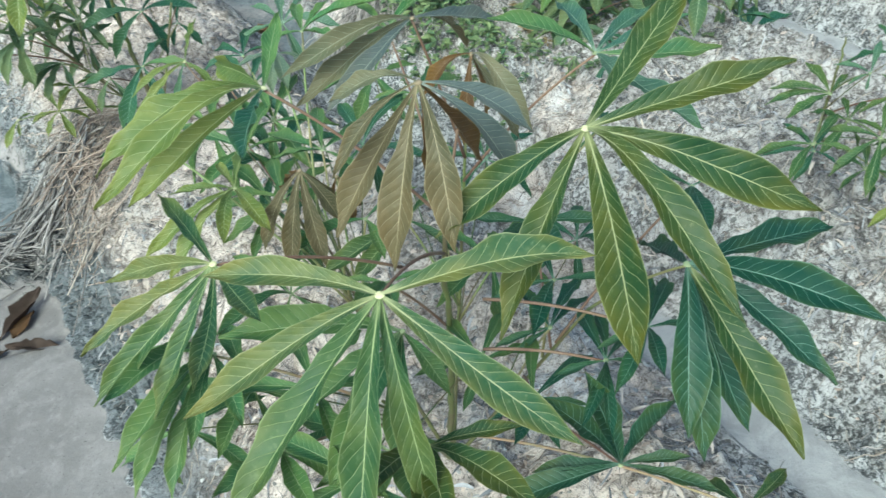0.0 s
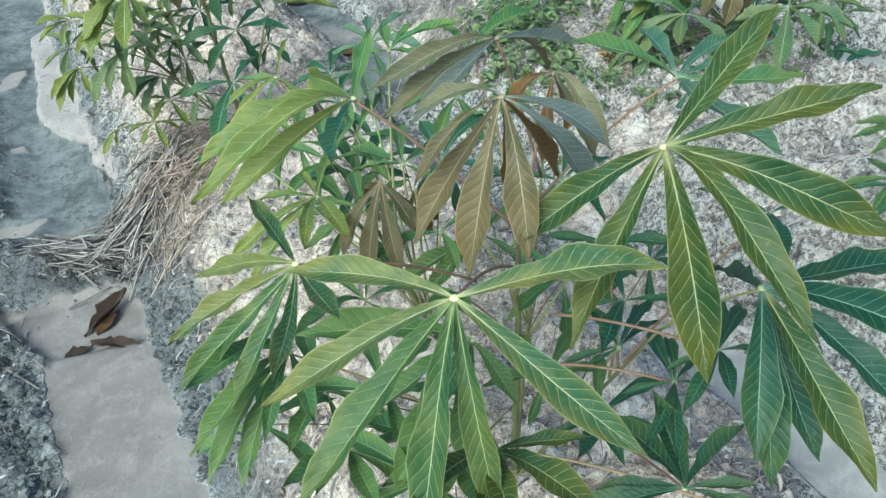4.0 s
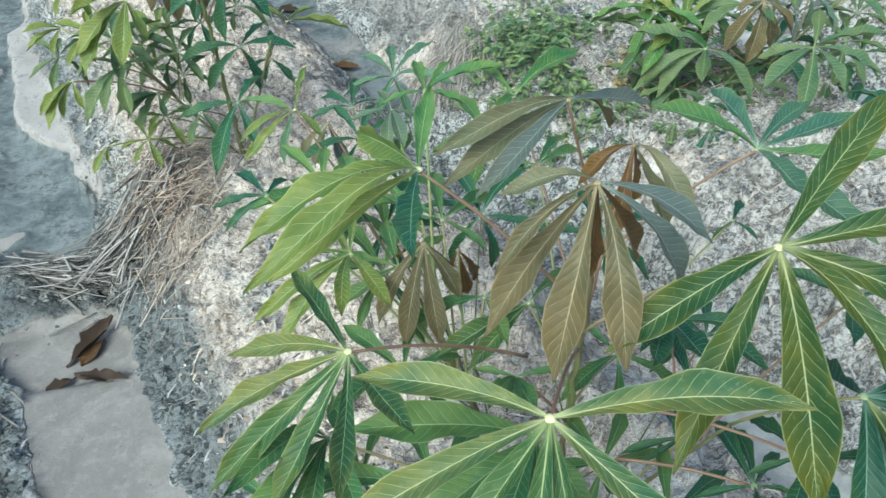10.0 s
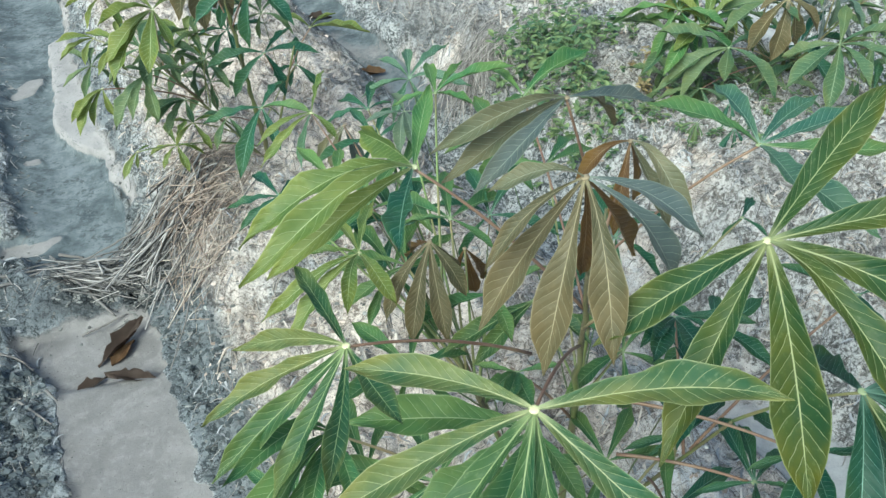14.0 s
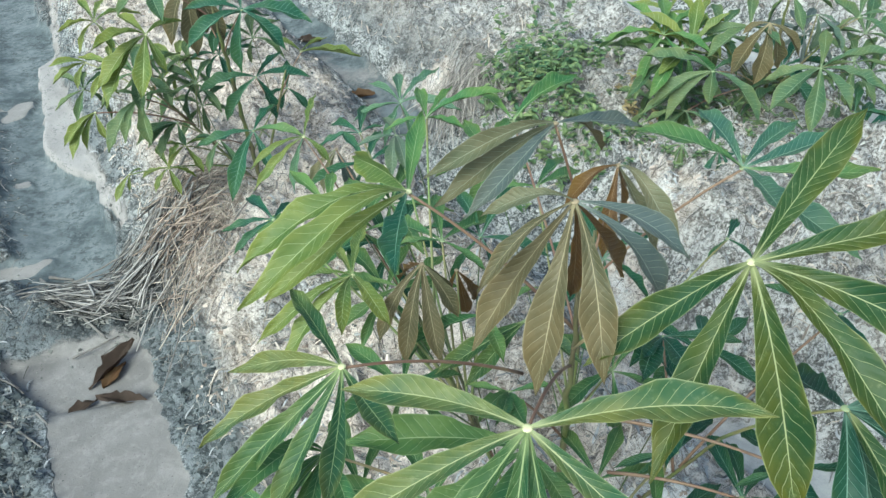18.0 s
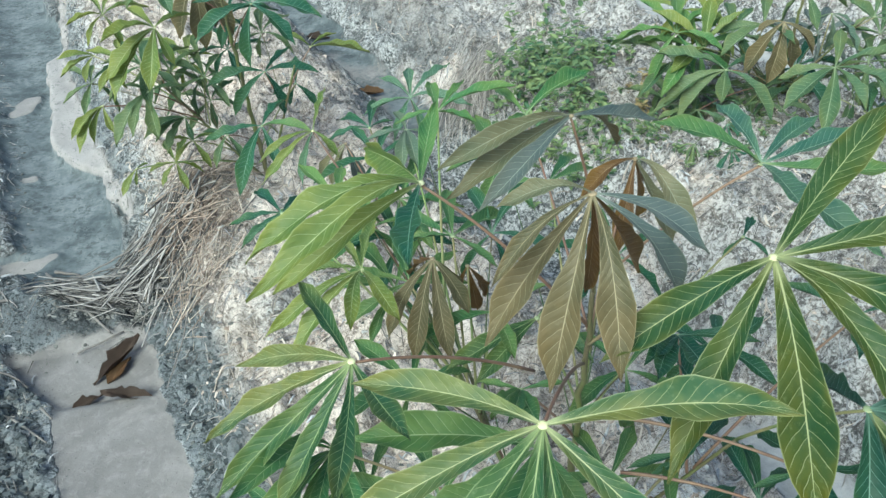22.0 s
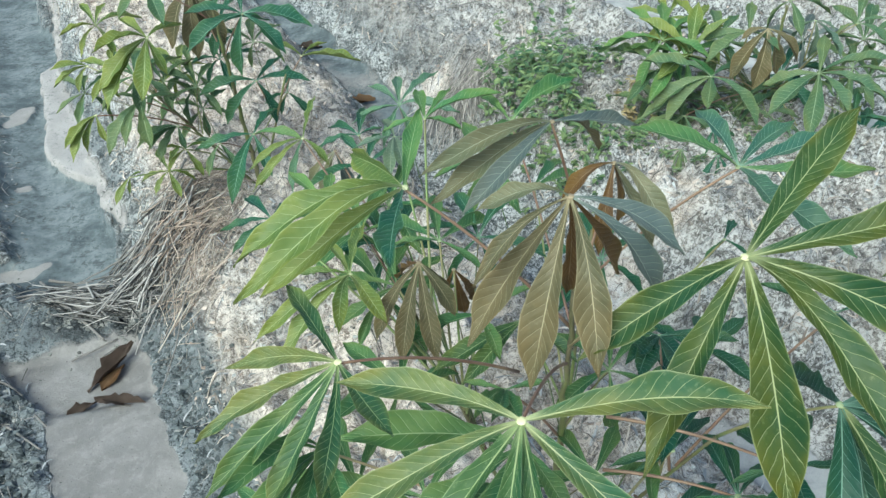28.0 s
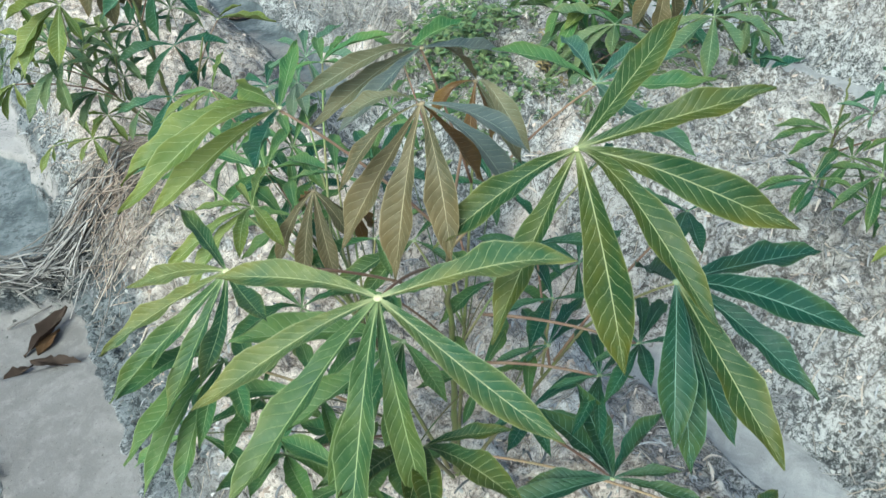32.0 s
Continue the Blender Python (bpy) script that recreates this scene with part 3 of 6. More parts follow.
def lobe_mesh(az, el, length, arch, axis, width, roll, rng, taper=1.1, sway=None, fold=None):
    """One lobe of a palmate leaf, from the hub at the origin: narrow at the foot, widest past the middle, drawn out to a point."""
    bm = bmesh.new()
    uv = bm.loops.layers.uv.new("blade")
    az, el = radians(az), radians(el)
    ahead = Vector((math.cos(el) * math.cos(az), math.cos(el) * math.sin(az), math.sin(el)))
    normal = (axis - axis.dot(ahead) * ahead).normalized()
    across = ahead.cross(normal)
    sway = rng.uniform(-0.03, 0.03) if sway is None else sway
    fold = rng.uniform(0.5, 0.85) if fold is None else fold + 0.1
    twist = rng.uniform(-0.12, 0.12)
    wave, phase = rng.uniform(0.03, 0.08), rng.uniform(0, 6)
    steps, halves = 16, (-1.0, -0.55, -0.12, 0.0, 0.12, 0.55, 1.0)
    rings = []
    for k in range(steps + 1):
        s = k / steps
        spine = ahead * (length * s) + normal * (arch * length * (0.35 * 4 * s * (1 - s) + 0.65 * 6.75 * s * (1 - s) ** 2)) + across * (sway * length * 4 * s * (1 - s))
        broad = width * length * (0.07 + 0.93 * max(0.0, min(1.0, (s / 0.62))) ** taper) if s < 0.62 else width * length * max(0.0, 1 - ((s - 0.62) / 0.38) ** 1.7) ** 0.9 * (1 - 0.28 * ease(0.8, 0.97, s))
        broad = max(broad, 0.0012 * (1 - s) + 0.0002)
        turn = roll + twist * s
        tilt_a, tilt_n = across * math.cos(turn) + normal * math.sin(turn), normal * math.cos(turn) - across * math.sin(turn)
        ring = []
        for h in halves:
            rim = abs(h) ** 2 * wave * length * 0.35 * math.sin(21 * s + phase + (1.3 if h > 0 else 0)) * ease(0.15, 0.4, s)
            sunk = -0.0012 if abs(h) < 0.2 and h else 0.0
            ring.append((bm.verts.new(spine + tilt_a * (h * broad * math.cos(fold * abs(h) * 0.6)) + tilt_n * (abs(h) * broad * math.sin(fold) + rim + sunk)), h, s))
        rings.append(ring)
    for a, b in zip(rings, rings[1:]):
        for c in range(len(halves) - 1):
            corners = (a[c], a[c + 1], b[c + 1], b[c])
            face = bm.faces.new([v for v, _, _ in corners])
            for loop, (_, h, s) in zip(face.loops, corners):
                loop[uv].uv = (h, s)
    return bm


UPRIGHT, FACING = Vector((0.0, -0.16, 0.98)).normalized(), Vector((0.0, -0.45, 0.9)).normalized()


def leaf(plant, tone, hub, lobes, stalk="", width=0.114, axis=UPRIGHT, start=None, taper=1.1):
    """One palmate leaf: its stalk is a part of the plant, its lobes are parts of the stalk."""
    rng = random.Random(int(abs(hub[0] * 7919 + hub[1] * 104729 + hub[2] * 1299) * 100))
    hub = Vector(hub)
    best, foot = 9.0, Vector(plant["stem_base"])
    for tip in [plant["stem_top"], *plant["forks"].to_dict().values()] if "forks" in plant else [plant["stem_top"]]:
        base, top = Vector(plant["stem_base"]), Vector(tip)
        f = min(1.0, max(0.15, (hub.z - 0.09 - 0.2 * (hub - top).xy.length - base.z) / (top.z - base.z)))
        spot = base.lerp(top, max(0.12, f - rng.uniform(0.0, 0.15)))
        if (spot - hub).length < best:
            best, foot = (spot - hub).length, spot
    foot = Vector(start) if start else foot
    mid_lift = Vector((0, 0, 0.16 * (hub - foot).length))
    bm = bmesh.new()
    line = bow(foot - hub, (0, 0, -0.002), mid_lift * 0.35, 10)
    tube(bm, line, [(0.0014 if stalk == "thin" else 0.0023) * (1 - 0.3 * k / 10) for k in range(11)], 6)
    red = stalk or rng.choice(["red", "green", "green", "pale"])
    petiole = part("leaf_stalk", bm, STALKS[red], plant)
    petiole.location = hub - plant.location
    for az, el, length, arch, *own in lobes:
        tint = [v for v in own if isinstance(v, str)] or [tone]
        roll = [v for v in own if isinstance(v, float)] or [rng.uniform(-0.2, 0.3)]
        broad = roll[1] if len(roll) > 1 else 1.0
        full = broad if len(roll) > 1 else rng.uniform(0.9, 1.1)
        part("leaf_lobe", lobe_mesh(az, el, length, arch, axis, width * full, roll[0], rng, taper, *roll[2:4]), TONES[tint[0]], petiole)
    knob = bmesh.new()
    bmesh.ops.create_icosphere(knob, subdivisions=2, radius=0.0016 if stalk == "thin" else 0.0022 + 0.012 * max(v[2] for v in lobes))
    bmesh.ops.scale(knob, vec=(1, 1, 0.4), verts=knob.verts)
    part("leaf_hub", knob, HUB_BRONZE if tone in ("bronze", "bronze2", "rust") else HUB if tone in ("sunny", "olive", "lime") else HUB_GREEN, petiole)
    return petiole


def cassava(place, top, label, radius=0.009, forks=()):
    """A cassava plant's stem, with leaf-scar knots; the leaves follow."""
    x, y = place
    z = height(x, y)
    plant = thing("cassava_plant", (x, y, z), label, "plant", "cassava plants on the ridges")
    plant["stem_base"], plant["stem_top"] = (x, y, z), top
    rng = random.Random(int(x * 100 + y * 1000))
    bm = bmesh.new()
    a, b = Vector((0, 0, -0.03)), Vector(top) - Vector((x, y, z))
    line = [a.lerp(b, k / 24) + Vector((rng.uniform(-1, 1), rng.uniform(-1, 1), 0)) * 0.003 for k in range(25)]
    tube(bm, line, [radius * (1.1 - 0.6 * k / 24) * (1.22 if k % 2 else 0.95) for k in range(25)], 8)
    part("stem", bm, STEM, plant)
    if forks:
        plant["forks"] = {f"fork_{k}": fork for k, fork in enumerate(forks)}
    for fork in forks:
        bm = bmesh.new()
        tube(bm, bow(a, Vector(fork) - Vector((x, y, z)), (0, 0, 0), 10), [radius * (0.7 - 0.03 * k) for k in range(11)], 7)
        part("branch", bm, STEM, plant)
    return plant


# ---- the plants ----
main_plant = cassava((0.10, 0.70), (0.150, 0.66, 0.80), "large green cassava plant with bronze young leaves on the ridge", 0.0055, [(0.30, 0.58, 0.60), (-0.04, 0.82, 0.66), (0.02, 0.55, 0.56), (0.22, 0.86, 0.72)])
back_plant = cassava((-0.46, 2.02), (-0.44, 1.98, 0.80), "bushy cassava plant beside the sandy furrow", 0.006, [(-0.64, 1.92, 0.55), (-0.30, 1.95, 0.52)])
ridge_plant = cassava((1.02, 2.02), (1.02, 1.95, 0.50), "cassava plant with bronze tip leaves on the next ridge", 0.006, [(0.86, 1.95, 0.40), (1.20, 1.95, 0.42)])
side_plant = cassava((1.05, 1.20), (1.05, 1.18, 0.50), "small slender cassava plant on bare pale soil", 0.0035)
far_plant = cassava((1.75, 2.75), (1.72, 2.70, 0.45), "far cassava plant with a yellowing leaf", 0.005)
leaf(main_plant, "sunny", (0.050, 0.438, 0.858), [(157, 4, 0.174, 0.03, 0.16, 1.020, 0.046, 0.52), (-24, 19, 0.203, -0.04, -0.24, 1.000, -0.094, 0.62), (-170, -17, 0.211, 0.06, 0.24, 0.86, -0.010, 0.58), (-141, -22, 0.239, 0.05, 'jade', -0.17, 0.95, -0.016, 0.57), (-113, -37, 0.242, 0.09, 'jade', -0.100, 0.86, -0.011, 0.58), (-88, -48, 0.218, 0.10, 'jade', -0.350, 0.800, 0.014, 0.62), (-46, -24, 0.224, 0.05, -0.350, 0.900, 0.031, 0.56)], width=0.097, taper=0.85)
leaf(main_plant, "olive", (0.283, 0.543, 0.910), [(38, 17, 0.220, -0.05, -0.06, 0.81, -0.012, 0.31), (-6, 11, 0.207, 0.04, -0.03, 0.85, 0.014, 0.47), (-33, -16, 0.235, 0.09, -0.33, 0.95, 0.012, 0.42), (-75, -16, 0.245, 0.16, -0.05, 0.70, 0.013, 0.56), (-90, -50, 0.242, 0.04, -0.40, 1.05, -0.010, 0.60), (-135, -33, 0.223, 0.02, -0.36, 0.81, 0.012, 0.50), (-167, -19, 0.183, 0.08, -0.01, 0.98, 0.010, 0.53)], width=0.108, stalk="pale", axis=FACING, taper=0.9)
leaf(main_plant, "bronze", (0.135, 0.614, 0.958), [(177, -2, 0.091, 0.26, 'bronze2', 0.0, 1.0), (-163, -32, 0.129, 0.13, -0.02, 0.64, 0.056, 0.51), (-164, -50, 0.188, -0.06, -0.05, 0.87, 0.045, 0.56), (-122, -49, 0.190, 0.11, -0.37, 0.98, 0.003, 0.60), (-92, -43, 0.174, 0.13, -0.19, 0.93, -0.017, 0.46), (-14, -56, 0.165, 0.14, 'slate', 0.10, 0.95, -0.020, 0.50), (-16, -32, 0.130, 0.06, 'slate', 0.15, 1.01, -0.087, 0.40), (86, -76, 0.167, 0.03, 'rust', 0.04, 0.62, -0.013, 0.38), (37, -62, 0.171, 0.05, 'rust', 0.00, 0.90, 0.026, 0.50)], width=0.118, stalk="pale", taper=1.5, axis=FACING)
leaf(main_plant, "rust", (0.218, 0.753, 0.895), [(-170, -28, 0.075, 0.34, 0.0, 1.1), (69, -64, 0.143, 0.02, 0.00, 0.90, -0.018, 0.50), (-68, -25, 0.121, 0.29, 'bronze2', -0.13, 0.91, 0.034, 0.52), (-12, -69, 0.139, -0.00, 'bronze2', 0.00, 0.90, -0.021, 0.50), (-124, -61, 0.109, 0.05, 0.00, 0.90, 0.009, 0.50)], width=0.13, stalk="red", taper=1.4, axis=FACING)
leaf(main_plant, "bronze2", (0.164, 0.835, 0.913), [(-156, -0, 0.186, 0.13, 0.21, 0.80, -0.001, 0.63), (-156, -14, 0.180, 0.09, 0.00, 0.90, -0.005, 0.50), (-139, -12, 0.175, 0.07, 'slate', -0.06, 0.88, -0.022, 0.54), (30, -25, 0.168, 0.03, 'slate', 0.00, 0.90, -0.017, 0.50), (49, -41, 0.172, 0.10, 'bronze', 0.00, 0.90, -0.012, 0.50)], width=0.095, stalk="red", axis=FACING)
leaf(main_plant, "lime", (-0.022, 0.711, 0.933), [(77, 7, 0.141, -0.05, 'lime2', -0.09, 0.64, -0.021, 0.32), (113, -13, 0.167, 0.01, 1.05, 0.89, 0.030, 0.50), (-161, -6, 0.195, 0.20, -0.24, 0.71, 0.032, 0.53), (-142, -3, 0.220, 0.19, 0.00, 0.60, -0.000, 0.50), (-161, -22, 0.192, 0.07, 0.02, 0.78, -0.005, 0.57), (-97, 10, 0.171, -0.00, 'teal', -0.31, 0.74, 0.021, 0.58)], width=0.128, stalk="red", axis=FACING)
leaf(main_plant, "sunny", (-0.120, 0.605, 0.797), [(114, 3, 0.156, -0.04, 'jade', -0.19, 0.83, 0.014, 0.37), (156, -16, 0.157, -0.00, 0.46, 0.90, 0.085, 0.30), (-177, -25, 0.194, -0.05, 0.12, 0.83, 0.095, 0.52), (-155, -28, 0.203, -0.04, 'jade', 0.26, 0.90, 0.032, 0.46), (-139, -41, 0.185, 0.01, 'jade', 0.00, 0.90, -0.011, 0.50), (-94, 6, 0.193, -0.10, 'jade', 0.09, 0.72, 0.011, 0.41), (-69, 16, 0.167, -0.05, 'jade', 0.00, 0.90, 0.002, 0.50)], width=0.092, stalk="red", start=(0.086, 0.716, 0.618), taper=0.95)
leaf(main_plant, "bronze", (-0.022, 0.855, 0.714), [(-149, -46, 0.129, 0.10, 0.01, 1.05, 0.049, 0.43), (-123, -55, 0.145, 0.06, -0.06, 1.15, 0.014, 0.45), (-87, -59, 0.142, 0.04, 0.00, 1.15, 0.009, 0.45), (-44, -54, 0.092, 0.12, 0.00, 1.50, -0.02, 0.45), (30, -69, 0.125, 0.01, 0.00, 0.90, -0.050, 0.50), (118, -45, 0.120, 0.04, 'rust', 0.00, 0.90, 0.013, 0.50)], width=0.093, taper=1.0, axis=FACING)
leaf(main_plant, "rust", (0.025, 0.887, 0.666), [(52, -82, 0.099, 0.1), (133, -71, 0.088, 0.1), (42, -68, 0.088, 0.1)], axis=FACING)
leaf(main_plant, "lime", (-0.124, 0.902, 0.674), [(82, -8, 0.155, 0.05), (107, -10, 0.109, 0.05), (-177, 13, 0.09, 0.1), (-152, -11, 0.166, 0.1), (-140, -23, 0.162, 0.1), (-97, 4, 0.132, 0.1), (-69, 4, 0.14, 0.1)], width=0.085)
leaf(main_plant, "olive", (0.061, 0.386, 0.683), [(-5, 5, 0.098, 0.12), (-58, 21, 0.165, 0.08), (-90, 28, 0.165, 0.08), (-102, 28, 0.132, 0.05), (-131, 33, 0.148, 0.08)], width=0.105)
leaf(main_plant, "teal", (0.343, 0.497, 0.641), [(69, -18, 0.135, 0.05), (54, -19, 0.135, 0.05), (93, -32, 0.127, 0.05), (178, -17, 0.065, 0.06), (-129, 12, 0.128, 0.06), (-105, 24, 0.12, 0.05), (-21, 12, 0.075, 0.06)], width=0.095, stalk="red", start=(0.171, 0.601, 0.643))
leaf(main_plant, "teal", (0.294, 0.499, 0.596), [(85, -16, 0.126, 0.06), (76, -18, 0.112, 0.06), (175, -10, 0.066, 0.06), (-108, 13, 0.14, 0.08, 0.2, 0.7), (-123, 18, 0.14, 0.08, 0.2, 0.7), (-24, 3, 0.042, 0.06), (43, -24, 0.098, 0.05)], width=0.09, stalk="red", start=(0.157, 0.562, 0.596))
leaf(main_plant, "teal", (0.200, 0.496, 0.563), [(74, -11, 0.126, 0.04, 'green2'), (36, -20, 0.14, 0.05), (-24, -2, 0.067, 0.06), (114, -31, 0.126, 0.05), (-118, 26, 0.112, 0.08), (-91, 27, 0.126, 0.08), (-173, -12, 0.06, 0.06)], width=0.09)
leaf(main_plant, "teal", (0.255, 0.599, 0.561), [(95, -16, 0.117, 0.04), (43, -22, 0.117, 0.05), (180, -9, 0.081, 0.06), (-169, -19, 0.058, 0.06), (51, -12, 0.13, 0.06)], width=0.09)
leaf(main_plant, "deep", (0.283, 0.417, 0.498), [(135, 73, 0.162, 0.05), (-17, 67, 0.145, 0.05), (-35, 1, 0.12, 0.06), (163, 57, 0.162, 0.05), (169, -1, 0.108, 0.06), (-179, -5, 0.158, 0.08), (-16, 11, 0.083, 0.1)])
leaf(main_plant, "deep", (0.384, 0.497, 0.732), [(-111, -33, 0.187, 0.07, 0.03, 1.100, 0.007, 0.50), (-80, -23, 0.229, 0.04, 'olive', -0.07, 0.96, 0.017, 0.53), (-55, -22, 0.194, 0.08, 0.00, 0.90, -0.003, 0.50), (-55, 12, 0.209, 0.06, -0.41, 0.96, -0.020, 0.65), (10, -10, 0.209, 0.02, 0.00, 0.90, -0.005, 0.50), (81, -36, 0.209, 0.00, 0.00, 0.90, -0.007, 0.50), (-80, -46, 0.197, 0.04, 0.00, 0.90, 0.036, 0.50), (-103, -45, 0.218, 0.09, 0.00, 0.90, 0.010, 0.50)], width=0.112, taper=0.9)
leaf(main_plant, "teal2", (0.387, 0.796, 0.832), [(91, 1, 0.153, 0.07, -0.06, 0.97, 0.008, 0.48), (39, -2, 0.146, 0.03, -0.01, 0.82, -0.034, 0.42), (178, 30, 0.157, 0.05, 'green2', 0.04, 0.97, 0.034, 0.43), (15, 1, 0.150, 0.01, 0.00, 0.90, 0.013, 0.50), (-12, -4, 0.161, 0.01, 'green2', -0.16, 0.87, 0.049, 0.53), (-61, -14, 0.174, -0.01, -0.17, 0.91, -0.003, 0.52), (-96, 13, 0.148, 0.03, 0.00, 0.90, -0.005, 0.50)], width=0.115, stalk="red")
leaf(main_plant, "teal", (0.433, 0.906, 0.627), [(-166, -37, 0.042, 0.05), (56, -10, 0.07, 0.05), (-48, -23, 0.046, 0.05)])
leaf(main_plant, "lime2", (0.021, 1.173, 0.758), [(-1, 12, 0.135, 0.1), (92, -1, 0.112, 0.03), (-174, -6, 0.072, 0.1), (57, 4, 0.098, 0.05), (-57, 10, 0.098, 0.05)])
leaf(main_plant, "lime2", (0.157, 1.138, 0.747), [(39, 2, 0.17, 0.1), (-118, 12, 0.102, 0.1), (113, 6, 0.102, 0.1)])
leaf(main_plant, "grey", (-0.035, 1.245, 0.691), [(-174, -3, 0.073, 0.1), (-98, -7, 0.117, 0.1), (-85, -4, 0.117, 0.1), (-13, -20, 0.049, 0.1), (102, -6, 0.091, 0.05)])
leaf(main_plant, "teal", (-0.105, 1.368, 0.637), [(122, -13, 0.117, 0.1), (-170, -5, 0.086, 0.1), (82, 2, 0.104, 0.05), (6, 7, 0.047, 0.1)])
leaf(main_plant, "bronze2", (-0.150, 1.311, 0.644), [(178, -49, 0.10, 0.12, 0.0, 0.9), (151, -67, 0.105, 0.06, 0.0, 0.9), (41, -80, 0.10, 0.06, 'slate', 0.0, 1.1), (-150, -60, 0.09, 0.1)], width=0.13, axis=FACING)
leaf(main_plant, "lime", (-0.206, 1.331, 0.669), [(79, 9, 0.132, 0.04, 0.5, 0.6), (-153, -10, 0.116, 0.10, 0.1, 0.75), (-142, -21, 0.137, 0.08, 0.3, 0.65), (-124, -52, 0.102, 0.06, 'teal2', -0.3, 1.0), (-40, -40, 0.07, 0.1)])
leaf(main_plant, "teal", (-0.240, 1.037, 0.699), [(119, -7, 0.108, 0.08), (-166, 4, 0.08, 0.08), (-150, -19, 0.081, 0.08), (72, -19, 0.084, 0.05)])
leaf(main_plant, "green2", (0.063, 0.555, 0.672), [(179, 17, 0.207, 0.08), (-154, -9, 0.173, 0.06), (-119, 1, 0.166, 0.06), (-130, -22, 0.2, 0.05), (-106, -20, 0.158, 0.06), (-70, -6, 0.105, 0.06)])
leaf(main_plant, "green2", (-0.108, 0.505, 0.570), [(-101, 37, 0.144, 0.06), (-72, 24, 0.144, 0.06), (37, -40, 0.144, 0.08), (-121, 38, 0.144, 0.06), (106, -25, 0.112, 0.05), (-43, 7, 0.16, 0.06)])
leaf(main_plant, "green2", (0.018, 0.449, 0.598), [(133, -17, 0.17, 0.1), (-105, 37, 0.153, 0.06), (-79, 31, 0.153, 0.06), (-166, 0, 0.09, 0.1)])
leaf(main_plant, "green2", (-0.168, 0.620, 0.641), [(-127, 4, 0.181, 0.15), (-128, -17, 0.187, 0.12), (-117, -24, 0.178, 0.1), (-103, -4, 0.132, 0.1), (-175, 20, 0.109, 0.12), (-125, 33, 0.182, 0.15), (-75, 3, 0.132, 0.05)], width=0.095)
leaf(main_plant, "green2", (0.059, 0.649, 0.663), [(-119, 30, 0.104, 0.05), (-107, 29, 0.104, 0.05), (-86, 27, 0.104, 0.05), (-3, 6, 0.055, 0.05), (165, 13, 0.052, 0.05)])
leaf(main_plant, "green2", (0.051, 0.834, 0.619), [(-167, -4, 0.112, 0.08, 'lime2', -0.1, 1.40), (-82, 2, 0.10, 0.05), (8, 18, 0.089, 0.05)])
leaf(main_plant, "green2", (0.012, 0.947, 0.676), [(-179, 4, 0.076, 0.06), (-33, -30, 0.081, 0.06), (128, -8, 0.135, 0.05), (47, -17, 0.135, 0.05), (88, -3, 0.135, 0.05)])
leaf(main_plant, "green2", (0.178, 1.066, 0.662), [(41, -17, 0.128, 0.06), (173, 2, 0.072, 0.06), (57, -11, 0.128, 0.06), (-169, -20, 0.095, 0.06)])
leaf(main_plant, "teal", (0.273, 0.720, 0.639), [(-130, 25, 0.12, 0.05), (-23, 5, 0.099, 0.05), (160, 6, 0.087, 0.05), (-89, 22, 0.135, 0.05), (-120, 21, 0.135, 0.05)])
leaf(main_plant, "teal", (0.272, 0.632, 0.613), [(93, -9, 0.14, 0.05), (-119, 13, 0.126, 0.05), (-21, 7, 0.075, 0.05), (176, -10, 0.087, 0.05)])
leaf(main_plant, "teal", (0.471, 0.664, 0.689), [(-121, 17, 0.117, 0.03), (-105, 12, 0.117, 0.04), (147, 13, 0.094, 0.05), (-18, 19, 0.074, 0.05)])
leaf(main_plant, "olive", (0.423, 0.356, 0.427), [(30, -15, 0.104, 0.05), (94, -38, 0.104, 0.05), (-42, 2, 0.053, 0.05)])
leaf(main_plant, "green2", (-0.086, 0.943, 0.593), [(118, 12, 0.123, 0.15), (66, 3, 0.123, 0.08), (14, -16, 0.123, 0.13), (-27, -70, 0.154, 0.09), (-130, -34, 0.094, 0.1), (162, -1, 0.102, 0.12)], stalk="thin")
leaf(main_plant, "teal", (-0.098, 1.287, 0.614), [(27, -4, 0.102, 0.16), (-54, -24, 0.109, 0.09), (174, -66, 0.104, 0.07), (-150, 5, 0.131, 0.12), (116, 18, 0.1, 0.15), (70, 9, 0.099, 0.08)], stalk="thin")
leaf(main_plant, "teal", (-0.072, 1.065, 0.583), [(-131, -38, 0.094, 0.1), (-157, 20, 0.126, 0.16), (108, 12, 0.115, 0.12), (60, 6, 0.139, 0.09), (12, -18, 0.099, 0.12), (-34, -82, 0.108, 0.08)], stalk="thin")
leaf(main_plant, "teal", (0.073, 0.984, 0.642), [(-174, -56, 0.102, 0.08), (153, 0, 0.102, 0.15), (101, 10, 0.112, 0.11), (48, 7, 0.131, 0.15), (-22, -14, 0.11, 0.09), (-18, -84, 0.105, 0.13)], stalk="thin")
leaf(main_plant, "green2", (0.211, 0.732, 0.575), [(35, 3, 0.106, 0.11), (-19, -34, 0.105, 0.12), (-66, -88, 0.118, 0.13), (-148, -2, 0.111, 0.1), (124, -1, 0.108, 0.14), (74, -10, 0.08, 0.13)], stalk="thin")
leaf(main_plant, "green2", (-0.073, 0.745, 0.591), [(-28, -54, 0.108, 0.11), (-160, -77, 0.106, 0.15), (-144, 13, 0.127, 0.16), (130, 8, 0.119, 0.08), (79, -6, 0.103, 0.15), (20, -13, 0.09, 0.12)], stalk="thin")
